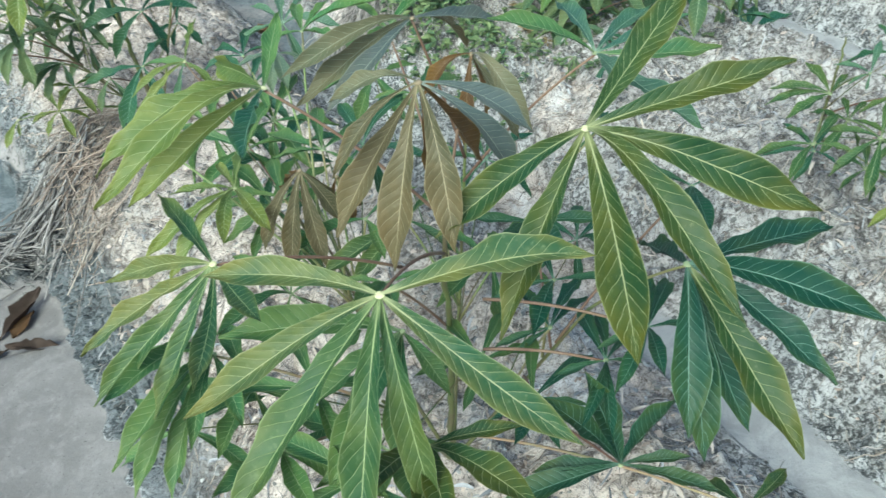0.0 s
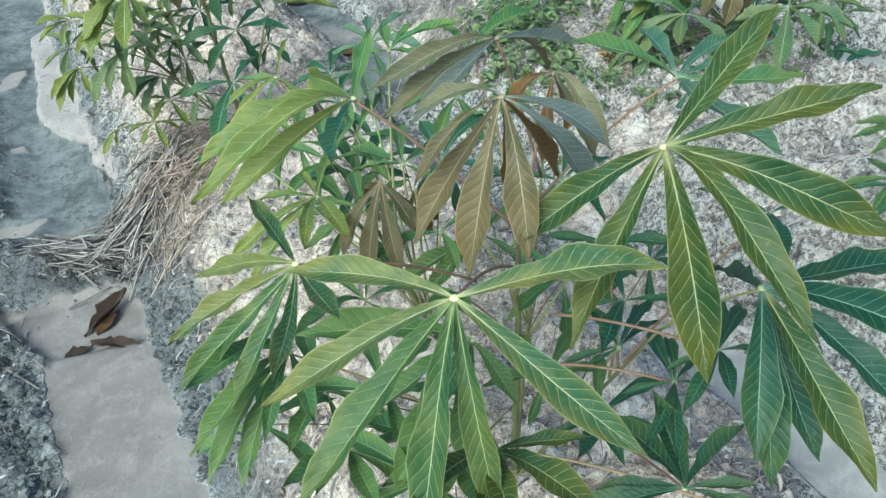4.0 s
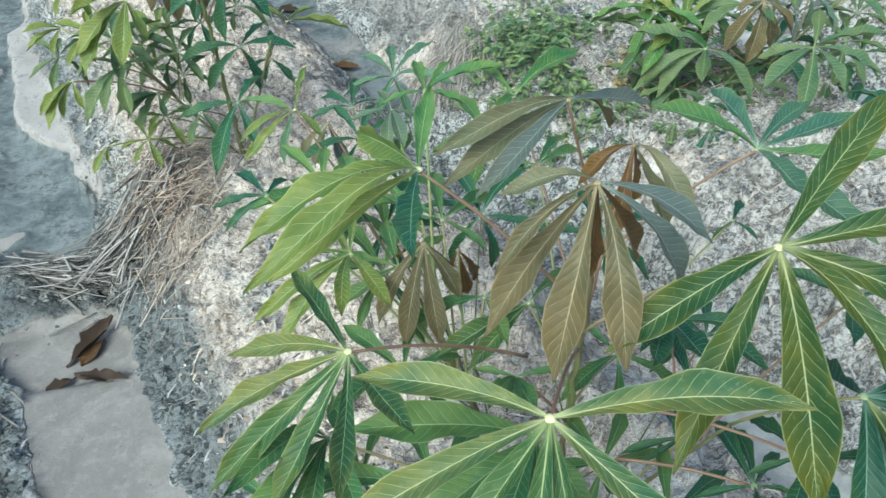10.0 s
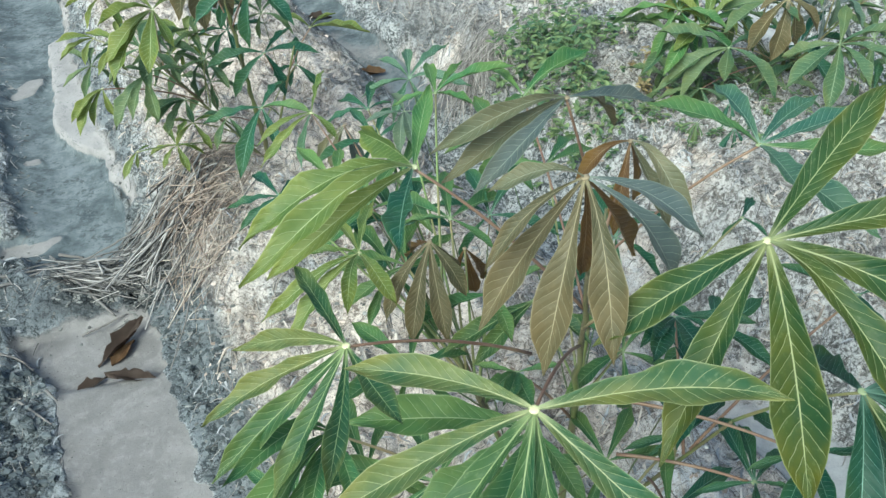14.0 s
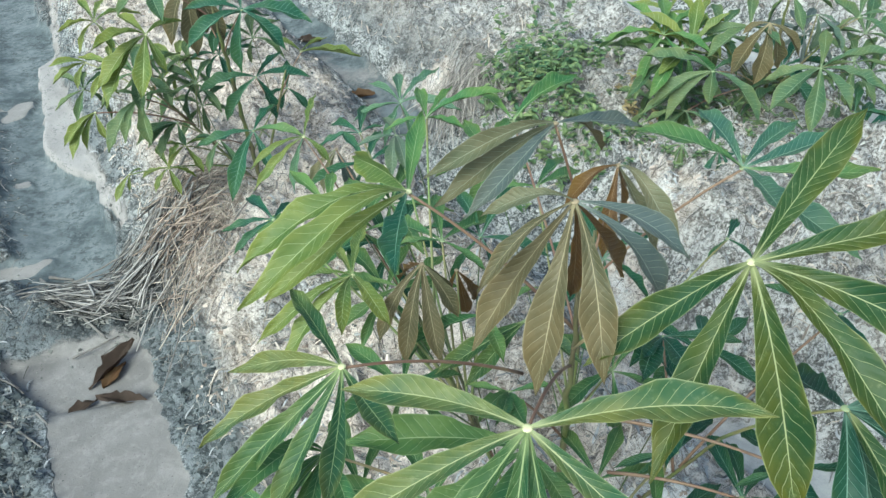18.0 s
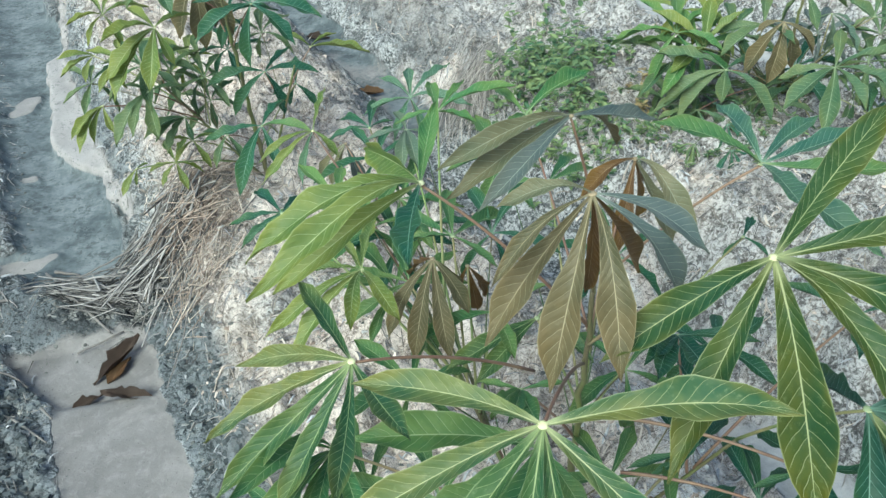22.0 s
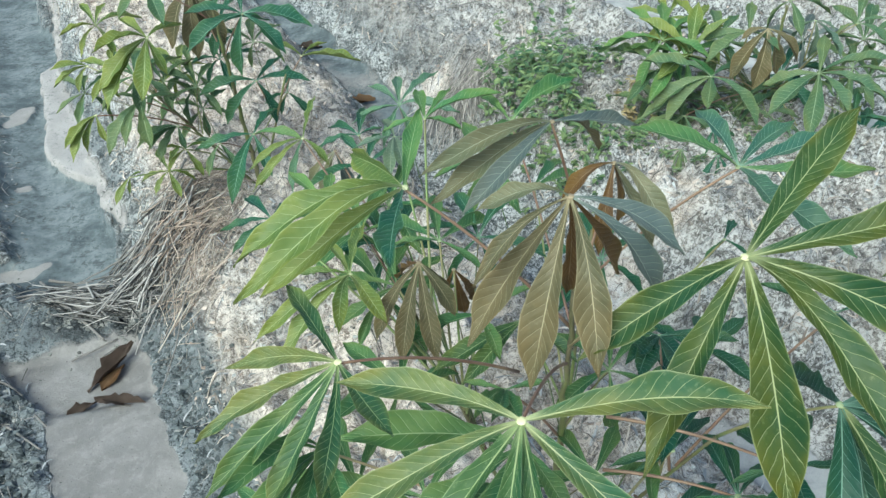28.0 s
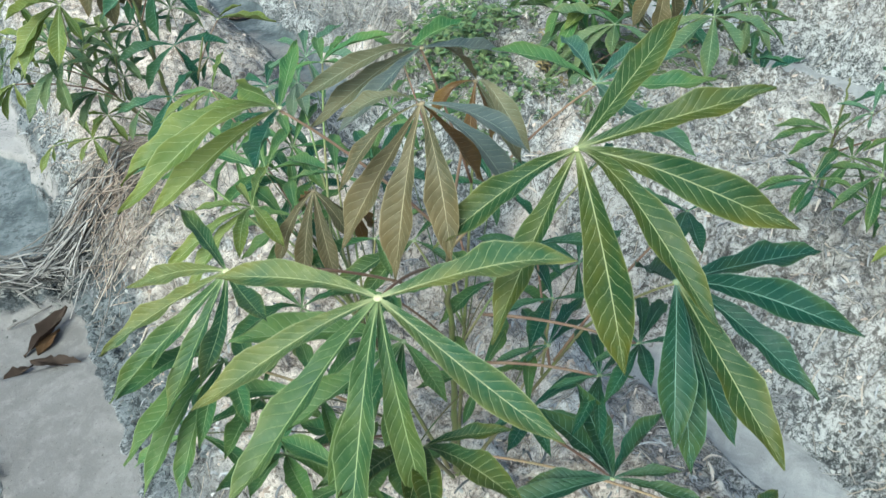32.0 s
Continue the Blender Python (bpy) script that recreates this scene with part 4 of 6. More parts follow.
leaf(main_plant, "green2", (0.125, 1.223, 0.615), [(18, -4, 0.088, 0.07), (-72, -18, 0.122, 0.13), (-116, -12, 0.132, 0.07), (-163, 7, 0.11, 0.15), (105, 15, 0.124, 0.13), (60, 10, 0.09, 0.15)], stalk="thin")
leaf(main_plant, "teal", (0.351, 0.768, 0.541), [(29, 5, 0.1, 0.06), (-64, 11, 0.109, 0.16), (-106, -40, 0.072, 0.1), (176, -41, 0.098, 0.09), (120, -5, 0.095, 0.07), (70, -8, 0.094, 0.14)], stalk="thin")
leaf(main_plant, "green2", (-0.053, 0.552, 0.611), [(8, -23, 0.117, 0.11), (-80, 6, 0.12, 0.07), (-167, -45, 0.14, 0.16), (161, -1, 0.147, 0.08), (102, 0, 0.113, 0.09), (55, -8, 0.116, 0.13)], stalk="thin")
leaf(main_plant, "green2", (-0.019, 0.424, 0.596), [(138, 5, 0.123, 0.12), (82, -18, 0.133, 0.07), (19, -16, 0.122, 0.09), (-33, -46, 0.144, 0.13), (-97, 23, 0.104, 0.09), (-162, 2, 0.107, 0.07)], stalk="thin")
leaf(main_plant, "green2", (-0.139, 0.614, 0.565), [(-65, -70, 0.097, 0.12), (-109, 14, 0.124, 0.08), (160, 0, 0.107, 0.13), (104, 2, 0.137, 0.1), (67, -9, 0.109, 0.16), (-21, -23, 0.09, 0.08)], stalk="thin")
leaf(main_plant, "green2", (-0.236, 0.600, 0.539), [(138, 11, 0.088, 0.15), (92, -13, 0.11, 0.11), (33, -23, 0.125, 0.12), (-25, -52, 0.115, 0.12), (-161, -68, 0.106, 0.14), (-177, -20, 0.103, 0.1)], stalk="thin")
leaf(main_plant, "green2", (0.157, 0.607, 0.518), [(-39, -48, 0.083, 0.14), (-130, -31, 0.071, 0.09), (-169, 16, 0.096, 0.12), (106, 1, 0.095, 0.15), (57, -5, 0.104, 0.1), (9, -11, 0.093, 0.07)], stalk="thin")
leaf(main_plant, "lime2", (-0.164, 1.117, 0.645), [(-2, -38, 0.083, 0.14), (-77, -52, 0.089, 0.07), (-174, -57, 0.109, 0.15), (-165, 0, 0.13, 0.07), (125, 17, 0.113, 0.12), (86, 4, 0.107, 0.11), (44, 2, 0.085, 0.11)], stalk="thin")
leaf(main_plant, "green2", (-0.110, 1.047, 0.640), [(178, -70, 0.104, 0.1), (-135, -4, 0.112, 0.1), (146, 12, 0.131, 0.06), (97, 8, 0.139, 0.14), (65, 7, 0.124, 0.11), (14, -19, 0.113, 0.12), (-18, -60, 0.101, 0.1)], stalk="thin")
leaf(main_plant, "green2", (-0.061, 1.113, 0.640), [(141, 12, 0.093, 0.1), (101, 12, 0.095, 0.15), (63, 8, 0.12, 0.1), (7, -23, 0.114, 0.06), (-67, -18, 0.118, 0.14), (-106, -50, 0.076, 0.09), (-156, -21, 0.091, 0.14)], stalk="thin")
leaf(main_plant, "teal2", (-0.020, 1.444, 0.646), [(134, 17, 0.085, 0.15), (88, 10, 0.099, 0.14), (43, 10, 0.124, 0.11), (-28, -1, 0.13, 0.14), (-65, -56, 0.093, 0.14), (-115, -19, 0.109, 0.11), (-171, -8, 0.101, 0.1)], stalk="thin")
leaf(main_plant, "green2", (-0.060, 0.900, 0.640), [(150, -6, 0.12, 0.08, -0.1, 1.0), (95, 2, 0.11, 0.06), (40, -4, 0.10, 0.06), (-165, -20, 0.11, 0.08, 0.2, 0.9)], stalk="green")
leaf(main_plant, "jade", (0.108, 0.809, 0.620), [(-159, -8, 0.149, 0.06, 0.1, 0.95), (-143, -14, 0.127, 0.06, 0.2, 1.0), (-48, -18, 0.098, 0.06), (37, 0, 0.096, 0.06)], stalk="green")
leaf(main_plant, "teal", (0.268, 0.981, 0.561), [(-26, -46, 0.105, 0.11), (-103, -47, 0.068, 0.15), (-179, -52, 0.121, 0.08), (147, -6, 0.134, 0.07), (97, 8, 0.125, 0.07), (63, 4, 0.1, 0.12), (22, 2, 0.099, 0.15)], stalk="thin")
leaf(back_plant, "teal", (-0.391, 1.795, 0.446), [(-162, 2, 0.145, 0.08, 0.1, 0.8), (-26, 0, 0.14, 0.08, 'green2', 0.1, 0.9), (-108, -23, 0.203, 0.06, 0.2, 0.75), (-66, -51, 0.115, 0.06, 0.0, 0.9), (63, 4, 0.118, 0.06)], width=0.148)
leaf(back_plant, "teal", (-0.380, 1.960, 0.509), [(-165, 0, 0.152, 0.1), (2, -10, 0.14, 0.1), (-168, -44, 0.145, 0.06), (25, -80, 0.136, 0.06), (55, 8, 0.119, 0.05)], width=0.148)
leaf(back_plant, "teal", (-0.364, 1.932, 0.699), [(-157, -19, 0.163, 0.1), (-164, -75, 0.16, 0.06), (-21, -49, 0.138, 0.08), (-2, -19, 0.169, 0.1), (-170, 13, 0.136, 0.1), (77, 49, 0.096, 0.1)], width=0.148)
leaf(back_plant, "lime", (-0.582, 1.859, 0.703), [(-132, 10, 0.144, 0.12), (129, 12, 0.119, 0.05), (55, -8, 0.119, 0.08), (-146, -28, 0.167, 0.1), (-139, -38, 0.195, 0.08), (-104, -44, 0.153, 0.06), (-48, -65, 0.094, 0.06)], width=0.148)
leaf(back_plant, "dusty", (-0.637, 1.827, 0.563), [(-137, -35, 0.152, 0.1), (-115, -33, 0.12, 0.1), (14, -6, 0.086, 0.1), (-174, 31, 0.058, 0.1), (-82, -48, 0.12, 0.05)], width=0.148)
leaf(back_plant, "lime", (-0.750, 1.817, 0.549), [(-143, -25, 0.109, 0.1), (-133, -38, 0.126, 0.1), (-124, -48, 0.092, 0.1), (-68, -65, 0.068, 0.1)], width=0.148)
leaf(back_plant, "lime", (-0.809, 2.038, 0.585), [(-160, 11, 0.09, 0.1), (-151, -14, 0.1, 0.1), (-132, -47, 0.073, 0.1)], width=0.148)
leaf(back_plant, "dusty", (-0.587, 1.872, 0.460), [(-155, -9, 0.114, 0.12), (-150, -20, 0.097, 0.12), (-136, -39, 0.102, 0.1), (-72, -63, 0.062, 0.1), (-148, -25, 0.05, 0.1)], width=0.148)
leaf(back_plant, "lime", (-0.591, 1.880, 0.389), [(-142, -31, 0.075, 0.08), (-43, -57, 0.084, 0.08), (-173, 21, 0.053, 0.08), (14, -3, 0.068, 0.08)], width=0.148)
leaf(back_plant, "lime", (-0.744, 1.850, 0.348), [(-132, -36, 0.081, 0.08), (-107, -54, 0.044, 0.05), (25, 7, 0.032, 0.08)], width=0.148)
leaf(back_plant, "bronze", (-0.500, 2.060, 0.745), [(-162, -60, 0.17, 0.08), (-140, -80, 0.19, 0.06), (87, -76, 0.16, 0.08), (-20, -70, 0.17, 0.08)], axis=FACING, width=0.17)
leaf(back_plant, "dusty", (-0.556, 2.052, 0.525), [(-150, -26, 0.105, 0.08), (178, 39, 0.062, 0.08), (-32, -58, 0.091, 0.08), (98, 32, 0.091, 0.08)], width=0.148)
leaf(back_plant, "teal", (-0.335, 2.128, 0.384), [(-131, -52, 0.066, 0.06), (-28, -49, 0.088, 0.06), (84, 34, 0.091, 0.05), (-164, -12, 0.071, 0.06)], width=0.148)
leaf(back_plant, "lime", (-0.256, 1.998, 0.542), [(-3, -13, 0.153, 0.08), (171, 37, 0.072, 0.08), (12, 16, 0.075, 0.08)], width=0.148)
leaf(back_plant, "dusty", (-0.567, 1.945, 0.793), [(-116, -13, 0.128, 0.08), (-70, -28, 0.128, 0.08), (7, -20, 0.089, 0.08), (-163, 7, 0.101, 0.08)], width=0.148)
leaf(back_plant, "dusty", (-0.500, 1.880, 0.390), [(-174, 20, 0.063, 0.06), (-45, -57, 0.077, 0.06), (-130, -45, 0.092, 0.06)], width=0.148)
leaf(back_plant, "lime", (-0.739, 2.024, 0.568), [(30, -46, 0.084, 0.1), (150, -75, 0.087, 0.1), (-143, -32, 0.104, 0.11), (157, 13, 0.106, 0.07), (105, 19, 0.09, 0.08), (54, 5, 0.089, 0.09)], stalk="thin", width=0.13)
leaf(back_plant, "teal", (-0.489, 2.111, 0.520), [(120, 24, 0.092, 0.12), (74, 15, 0.1, 0.08), (32, -11, 0.119, 0.07), (-68, -34, 0.116, 0.08), (-119, -31, 0.086, 0.14), (174, -6, 0.094, 0.14)], stalk="thin", width=0.13)
leaf(back_plant, "dusty", (-0.555, 2.031, 0.418), [(25, -34, 0.086, 0.11), (-85, -63, 0.077, 0.09), (-143, -34, 0.106, 0.09), (157, 10, 0.09, 0.14), (110, 20, 0.104, 0.12), (54, 7, 0.099, 0.11)], stalk="thin", width=0.13)
leaf(back_plant, "dusty", (-0.846, 2.044, 0.510), [(146, 20, 0.093, 0.14), (95, 13, 0.08, 0.08), (50, -2, 0.122, 0.13), (32, -69, 0.112, 0.12), (-97, -24, 0.107, 0.06), (-164, -22, 0.094, 0.06)], stalk="thin", width=0.13)
leaf(back_plant, "lime", (-0.656, 1.892, 0.323), [(-176, -11, 0.081, 0.09), (116, 19, 0.09, 0.14), (81, 9, 0.101, 0.09), (-2, -30, 0.073, 0.16), (-65, -40, 0.082, 0.14), (-136, -35, 0.074, 0.15)], stalk="thin", width=0.13)
leaf(back_plant, "dusty", (-0.391, 2.129, 0.545), [(154, 13, 0.107, 0.15), (94, 15, 0.113, 0.06), (43, 6, 0.102, 0.1), (-14, -41, 0.1, 0.16), (-118, -61, 0.069, 0.11), (-149, -17, 0.1, 0.09)], stalk="thin", width=0.13)
leaf(back_plant, "lime", (-0.772, 2.101, 0.664), [(123, 26, 0.091, 0.14), (79, 17, 0.09, 0.12), (42, -12, 0.131, 0.13), (-41, -67, 0.091, 0.14), (-140, -42, 0.09, 0.14), (-134, 8, 0.102, 0.11)], stalk="thin", width=0.13)
leaf(back_plant, "lime", (-0.613, 2.150, 0.488), [(157, -67, 0.092, 0.11), (-154, -20, 0.084, 0.08), (132, 23, 0.116, 0.08), (92, 13, 0.119, 0.14), (38, -10, 0.081, 0.13), (-28, -57, 0.078, 0.12)], stalk="thin", width=0.13)
leaf(back_plant, "dusty", (-0.658, 1.914, 0.591), [(126, 24, 0.102, 0.09), (88, 14, 0.107, 0.09), (44, -3, 0.137, 0.08), (-33, -27, 0.12, 0.1), (-79, -23, 0.145, 0.1), (-170, -34, 0.128, 0.14), (165, 5, 0.11, 0.16)], stalk="thin", width=0.13)
leaf(back_plant, "dusty", (-0.620, 1.993, 0.531), [(-75, -35, 0.091, 0.14), (-170, -49, 0.101, 0.06), (-139, 8, 0.11, 0.12), (133, 24, 0.162, 0.15), (91, 13, 0.106, 0.06), (51, 6, 0.117, 0.13), (22, -48, 0.103, 0.14)], stalk="thin", width=0.13)
leaf(back_plant, "dusty", (-0.536, 1.976, 0.510), [(33, -16, 0.09, 0.09), (-49, -35, 0.106, 0.08), (156, -64, 0.131, 0.14), (-173, -34, 0.149, 0.14), (151, 16, 0.126, 0.1), (109, 21, 0.099, 0.13), (69, 13, 0.097, 0.14)], stalk="thin", width=0.13)
leaf(back_plant, "teal", (-0.454, 2.068, 0.628), [(-157, -20, 0.107, 0.14), (145, 20, 0.117, 0.11), (99, 19, 0.126, 0.14), (60, 15, 0.135, 0.15), (29, -13, 0.141, 0.12), (33, -73, 0.109, 0.15), (-101, -26, 0.108, 0.1)], stalk="thin", width=0.13)
leaf(ridge_plant, "dusty", (1.051, 1.794, 0.373), [(-27, 18, 0.177, 0.12), (-41, -12, 0.171, 0.12), (-153, -15, 0.19, 0.1), (-119, -38, 0.181, 0.1), (-84, -18, 0.152, 0.08), (161, -15, 0.137, 0.1), (62, 23, 0.133, 0.05)], width=0.15)
leaf(ridge_plant, "dusty", (0.806, 1.886, 0.361), [(156, 12, 0.193, 0.12), (-52, -36, 0.185, 0.15), (-114, -12, 0.133, 0.06), (177, -27, 0.176, 0.1), (-170, -41, 0.173, 0.1), (26, -8, 0.114, 0.1)], width=0.15)
leaf(ridge_plant, "bronze", (0.960, 1.916, 0.458), [(-167, -50, 0.158, 0.12), (-135, -68, 0.161, 0.1), (3, -74, 0.145, 0.1), (-19, -48, 0.128, 0.12), (166, -23, 0.072, 0.2)], axis=FACING, width=0.17)
leaf(ridge_plant, "grey", (1.112, 1.962, 0.438), [(84, -86, 0.112, 0.1), (-58, -43, 0.127, 0.1), (119, -50, 0.098, 0.1), (-39, -18, 0.054, 0.1)], width=0.15)
leaf(ridge_plant, "lime", (0.784, 1.986, 0.383), [(152, 20, 0.134, 0.1), (146, 32, 0.174, 0.1), (62, 53, 0.144, 0.08), (-1, 43, 0.132, 0.1), (-146, -7, 0.144, 0.08)], width=0.15)
leaf(ridge_plant, "dusty", (0.741, 1.885, 0.254), [(170, -14, 0.119, 0.1), (-156, -33, 0.112, 0.1), (-87, -55, 0.116, 0.1), (-42, -27, 0.115, 0.1)], width=0.15)
leaf(ridge_plant, "dusty", (0.930, 1.962, 0.435), [(-156, -15, 0.153, 0.08), (162, -10, 0.121, 0.08), (-73, -5, 0.119, 0.08), (66, 19, 0.119, 0.05)], width=0.15)
leaf(ridge_plant, "dusty", (1.053, 1.814, 0.171), [(175, -33, 0.098, 0.1), (-98, -16, 0.112, 0.1), (-35, -2, 0.113, 0.1), (137, 23, 0.07, 0.1)], width=0.15)
leaf(ridge_plant, "dusty", (1.222, 1.946, 0.420), [(164, -31, 0.058, 0.1), (-47, -25, 0.104, 0.1), (53, 25, 0.119, 0.1), (-27, 16, 0.065, 0.1)], width=0.15)
leaf(ridge_plant, "teal", (1.224, 1.875, 0.170), [(-86, -27, 0.112, 0.1), (178, -41, 0.071, 0.1), (-36, 0, 0.098, 0.1), (59, 26, 0.096, 0.1)], width=0.15)
leaf(ridge_plant, "dusty", (0.886, 1.919, 0.220), [(-95, -13, 0.112, 0.1), (-133, -17, 0.112, 0.1), (-19, 15, 0.073, 0.1), (150, 14, 0.096, 0.1)], width=0.15)
leaf(ridge_plant, "dusty", (0.991, 1.921, 0.202), [(-172, -43, 0.082, 0.1), (-70, -48, 0.084, 0.1), (-32, -3, 0.088, 0.1)], width=0.15)
leaf(ridge_plant, "dusty", (0.744, 2.029, 0.275), [(52, 15, 0.1, 0.11), (4, -10, 0.124, 0.06), (-66, -50, 0.121, 0.1), (157, -58, 0.147, 0.12), (135, -1, 0.113, 0.1), (88, 15, 0.109, 0.1)], stalk="thin", width=0.13)
leaf(ridge_plant, "dusty", (0.942, 1.978, 0.215), [(121, 5, 0.109, 0.08), (65, 10, 0.092, 0.09), (17, 6, 0.132, 0.15), (-64, -21, 0.115, 0.12), (56, -82, 0.111, 0.13), (178, -33, 0.086, 0.11)], stalk="thin", width=0.13)
leaf(ridge_plant, "teal", (1.069, 1.966, 0.201), [(92, 14, 0.1, 0.11), (51, 15, 0.12, 0.09), (5, -5, 0.11, 0.12), (-24, -65, 0.124, 0.11), (-156, -53, 0.101, 0.09), (125, -9, 0.1, 0.14)], stalk="thin", width=0.13)
leaf(ridge_plant, "lime", (0.828, 2.073, 0.413), [(5, -7, 0.093, 0.08), (-73, -29, 0.125, 0.07), (-122, -28, 0.114, 0.14), (-170, -3, 0.139, 0.12), (102, 19, 0.132, 0.16), (52, 18, 0.107, 0.1)], stalk="thin", width=0.13)
leaf(ridge_plant, "dusty", (1.078, 2.048, 0.465), [(127, -6, 0.123, 0.13), (80, 18, 0.102, 0.1), (37, 18, 0.132, 0.07), (-12, -23, 0.132, 0.15), (-96, -27, 0.127, 0.06), (135, -60, 0.109, 0.12)], stalk="thin", width=0.13)
leaf(ridge_plant, "dusty", (1.211, 1.951, 0.185), [(11, 2, 0.114, 0.06), (-53, -31, 0.097, 0.13), (-124, -22, 0.142, 0.12), (138, -45, 0.116, 0.07), (102, 11, 0.108, 0.12), (57, 13, 0.098, 0.08)], stalk="thin", width=0.13)
leaf(ridge_plant, "teal", (0.879, 1.948, 0.095), [(-34, -75, 0.094, 0.08), (-169, -59, 0.081, 0.08), (126, -1, 0.1, 0.11), (74, 7, 0.094, 0.09), (33, 12, 0.106, 0.06), (-57, -19, 0.099, 0.16)], stalk="thin", width=0.13)
leaf(ridge_plant, "lime", (0.772, 2.147, 0.424), [(98, 20, 0.123, 0.1), (46, 18, 0.121, 0.13), (-50, -6, 0.149, 0.1), (-89, -30, 0.117, 0.07), (-139, -30, 0.111, 0.13), (135, 3, 0.123, 0.08)], stalk="thin", width=0.13)
leaf(ridge_plant, "dusty", (1.040, 1.931, 0.077), [(143, -34, 0.099, 0.15), (97, 11, 0.089, 0.09), (55, 12, 0.11, 0.16), (-35, -6, 0.094, 0.13), (-48, -55, 0.091, 0.1), (-137, -37, 0.081, 0.14)], stalk="thin", width=0.13)
leaf(ridge_plant, "dusty", (1.316, 1.981, 0.224), [(-47, -47, 0.089, 0.06), (63, -87, 0.092, 0.07), (124, -29, 0.113, 0.07), (94, 14, 0.107, 0.09), (47, 17, 0.101, 0.09), (0, -9, 0.102, 0.06)], stalk="thin", width=0.13)
leaf(ridge_plant, "dusty", (0.706, 1.986, 0.140), [(26, 8, 0.078, 0.09), (-41, -28, 0.084, 0.14), (-102, -21, 0.098, 0.15), (168, -48, 0.121, 0.14), (127, 4, 0.091, 0.07), (74, 6, 0.082, 0.06)], stalk="thin", width=0.13)
leaf(ridge_plant, "dusty", (1.181, 1.896, 0.035), [(57, 10, 0.107, 0.12), (15, 5, 0.115, 0.15), (-61, -35, 0.106, 0.07), (-118, -20, 0.113, 0.13), (141, -41, 0.103, 0.08), (93, 10, 0.1, 0.08)], stalk="thin", width=0.13)
leaf(ridge_plant, "dusty", (0.711, 2.016, 0.339), [(-108, -17, 0.134, 0.14), (-149, -21, 0.148, 0.09), (134, 5, 0.185, 0.13), (93, 18, 0.157, 0.14), (55, 16, 0.136, 0.08), (10, -2, 0.132, 0.12), (-59, -21, 0.135, 0.08)], stalk="thin", width=0.13)
leaf(ridge_plant, "dusty", (0.768, 1.956, 0.264), [(-121, -59, 0.103, 0.13), (-166, -8, 0.147, 0.12), (122, 10, 0.181, 0.07), (75, 10, 0.156, 0.09), (34, 13, 0.137, 0.11), (-5, -18, 0.127, 0.06), (-19, -61, 0.156, 0.15)], stalk="thin", width=0.13)
leaf(ridge_plant, "dusty", (0.701, 1.988, 0.223), [(55, 14, 0.124, 0.08), (15, 2, 0.152, 0.11), (-48, -35, 0.147, 0.13), (-103, -13, 0.189, 0.11), (161, -55, 0.158, 0.1), (133, 3, 0.158, 0.09), (100, 15, 0.118, 0.13)], stalk="thin", width=0.13)
leaf(ridge_plant, "dusty", (0.896, 1.894, 0.188), [(153, -75, 0.139, 0.11), (167, -14, 0.145, 0.09), (110, 12, 0.178, 0.12), (71, 8, 0.19, 0.08), (32, 13, 0.178, 0.08), (-14, -24, 0.125, 0.12), (-72, -48, 0.116, 0.11)], stalk="thin", width=0.13)
leaf(ridge_plant, "dusty", (0.833, 1.929, 0.151), [(36, 13, 0.126, 0.09), (4, -8, 0.12, 0.07), (-64, -44, 0.111, 0.09), (-122, -56, 0.124, 0.08), (-157, -15, 0.163, 0.08), (123, 4, 0.117, 0.08), (84, 12, 0.121, 0.06)], stalk="thin", width=0.13)
leaf(ridge_plant, "teal", (1.065, 2.016, 0.265), [(40, 17, 0.149, 0.07), (1, -9, 0.156, 0.15), (-77, -19, 0.175, 0.08), (51, -74, 0.183, 0.16), (173, -30, 0.144, 0.08), (117, 7, 0.123, 0.14), (77, 14, 0.135, 0.07)], stalk="thin", width=0.13)
leaf(ridge_plant, "dusty", (1.026, 1.925, 0.148), [(-177, -38, 0.122, 0.06), (120, 1, 0.132, 0.14), (81, 12, 0.154, 0.14), (42, 15, 0.151, 0.15), (-34, -5, 0.105, 0.07), (-76, -20, 0.128, 0.09), (40, -82, 0.119, 0.12)], stalk="thin", width=0.13)
leaf(ridge_plant, "dusty", (1.141, 1.928, 0.155), [(-175, -42, 0.124, 0.15), (122, -5, 0.155, 0.08), (82, 13, 0.129, 0.13), (52, 15, 0.167, 0.08), (5, -4, 0.16, 0.13), (-27, -39, 0.142, 0.11), (-110, -17, 0.125, 0.08)], stalk="thin", width=0.13)
leaf(ridge_plant, "dusty", (1.245, 1.962, 0.279), [(33, 16, 0.116, 0.1), (-37, -4, 0.113, 0.09), (-68, -46, 0.133, 0.07), (-126, -61, 0.129, 0.09), (132, -42, 0.163, 0.12), (108, 9, 0.135, 0.11), (73, 14, 0.132, 0.11)], stalk="thin", width=0.13)
leaf(ridge_plant, "teal", (1.258, 1.876, 0.091), [(159, -16, 0.106, 0.11), (83, 12, 0.135, 0.07), (53, 13, 0.143, 0.14), (15, 6, 0.173, 0.08), (-77, -11, 0.145, 0.08), (-114, -14, 0.127, 0.12), (-145, -26, 0.126, 0.15)], stalk="thin", width=0.13)
leaf(ridge_plant, "lime2", (0.768, 1.983, 0.379), [(-25, -47, 0.125, 0.14), (-95, -61, 0.099, 0.12), (-142, -21, 0.183, 0.12), (137, -2, 0.178, 0.09), (96, 19, 0.169, 0.1), (50, 17, 0.161, 0.08), (8, -3, 0.15, 0.13)], stalk="thin", width=0.13)
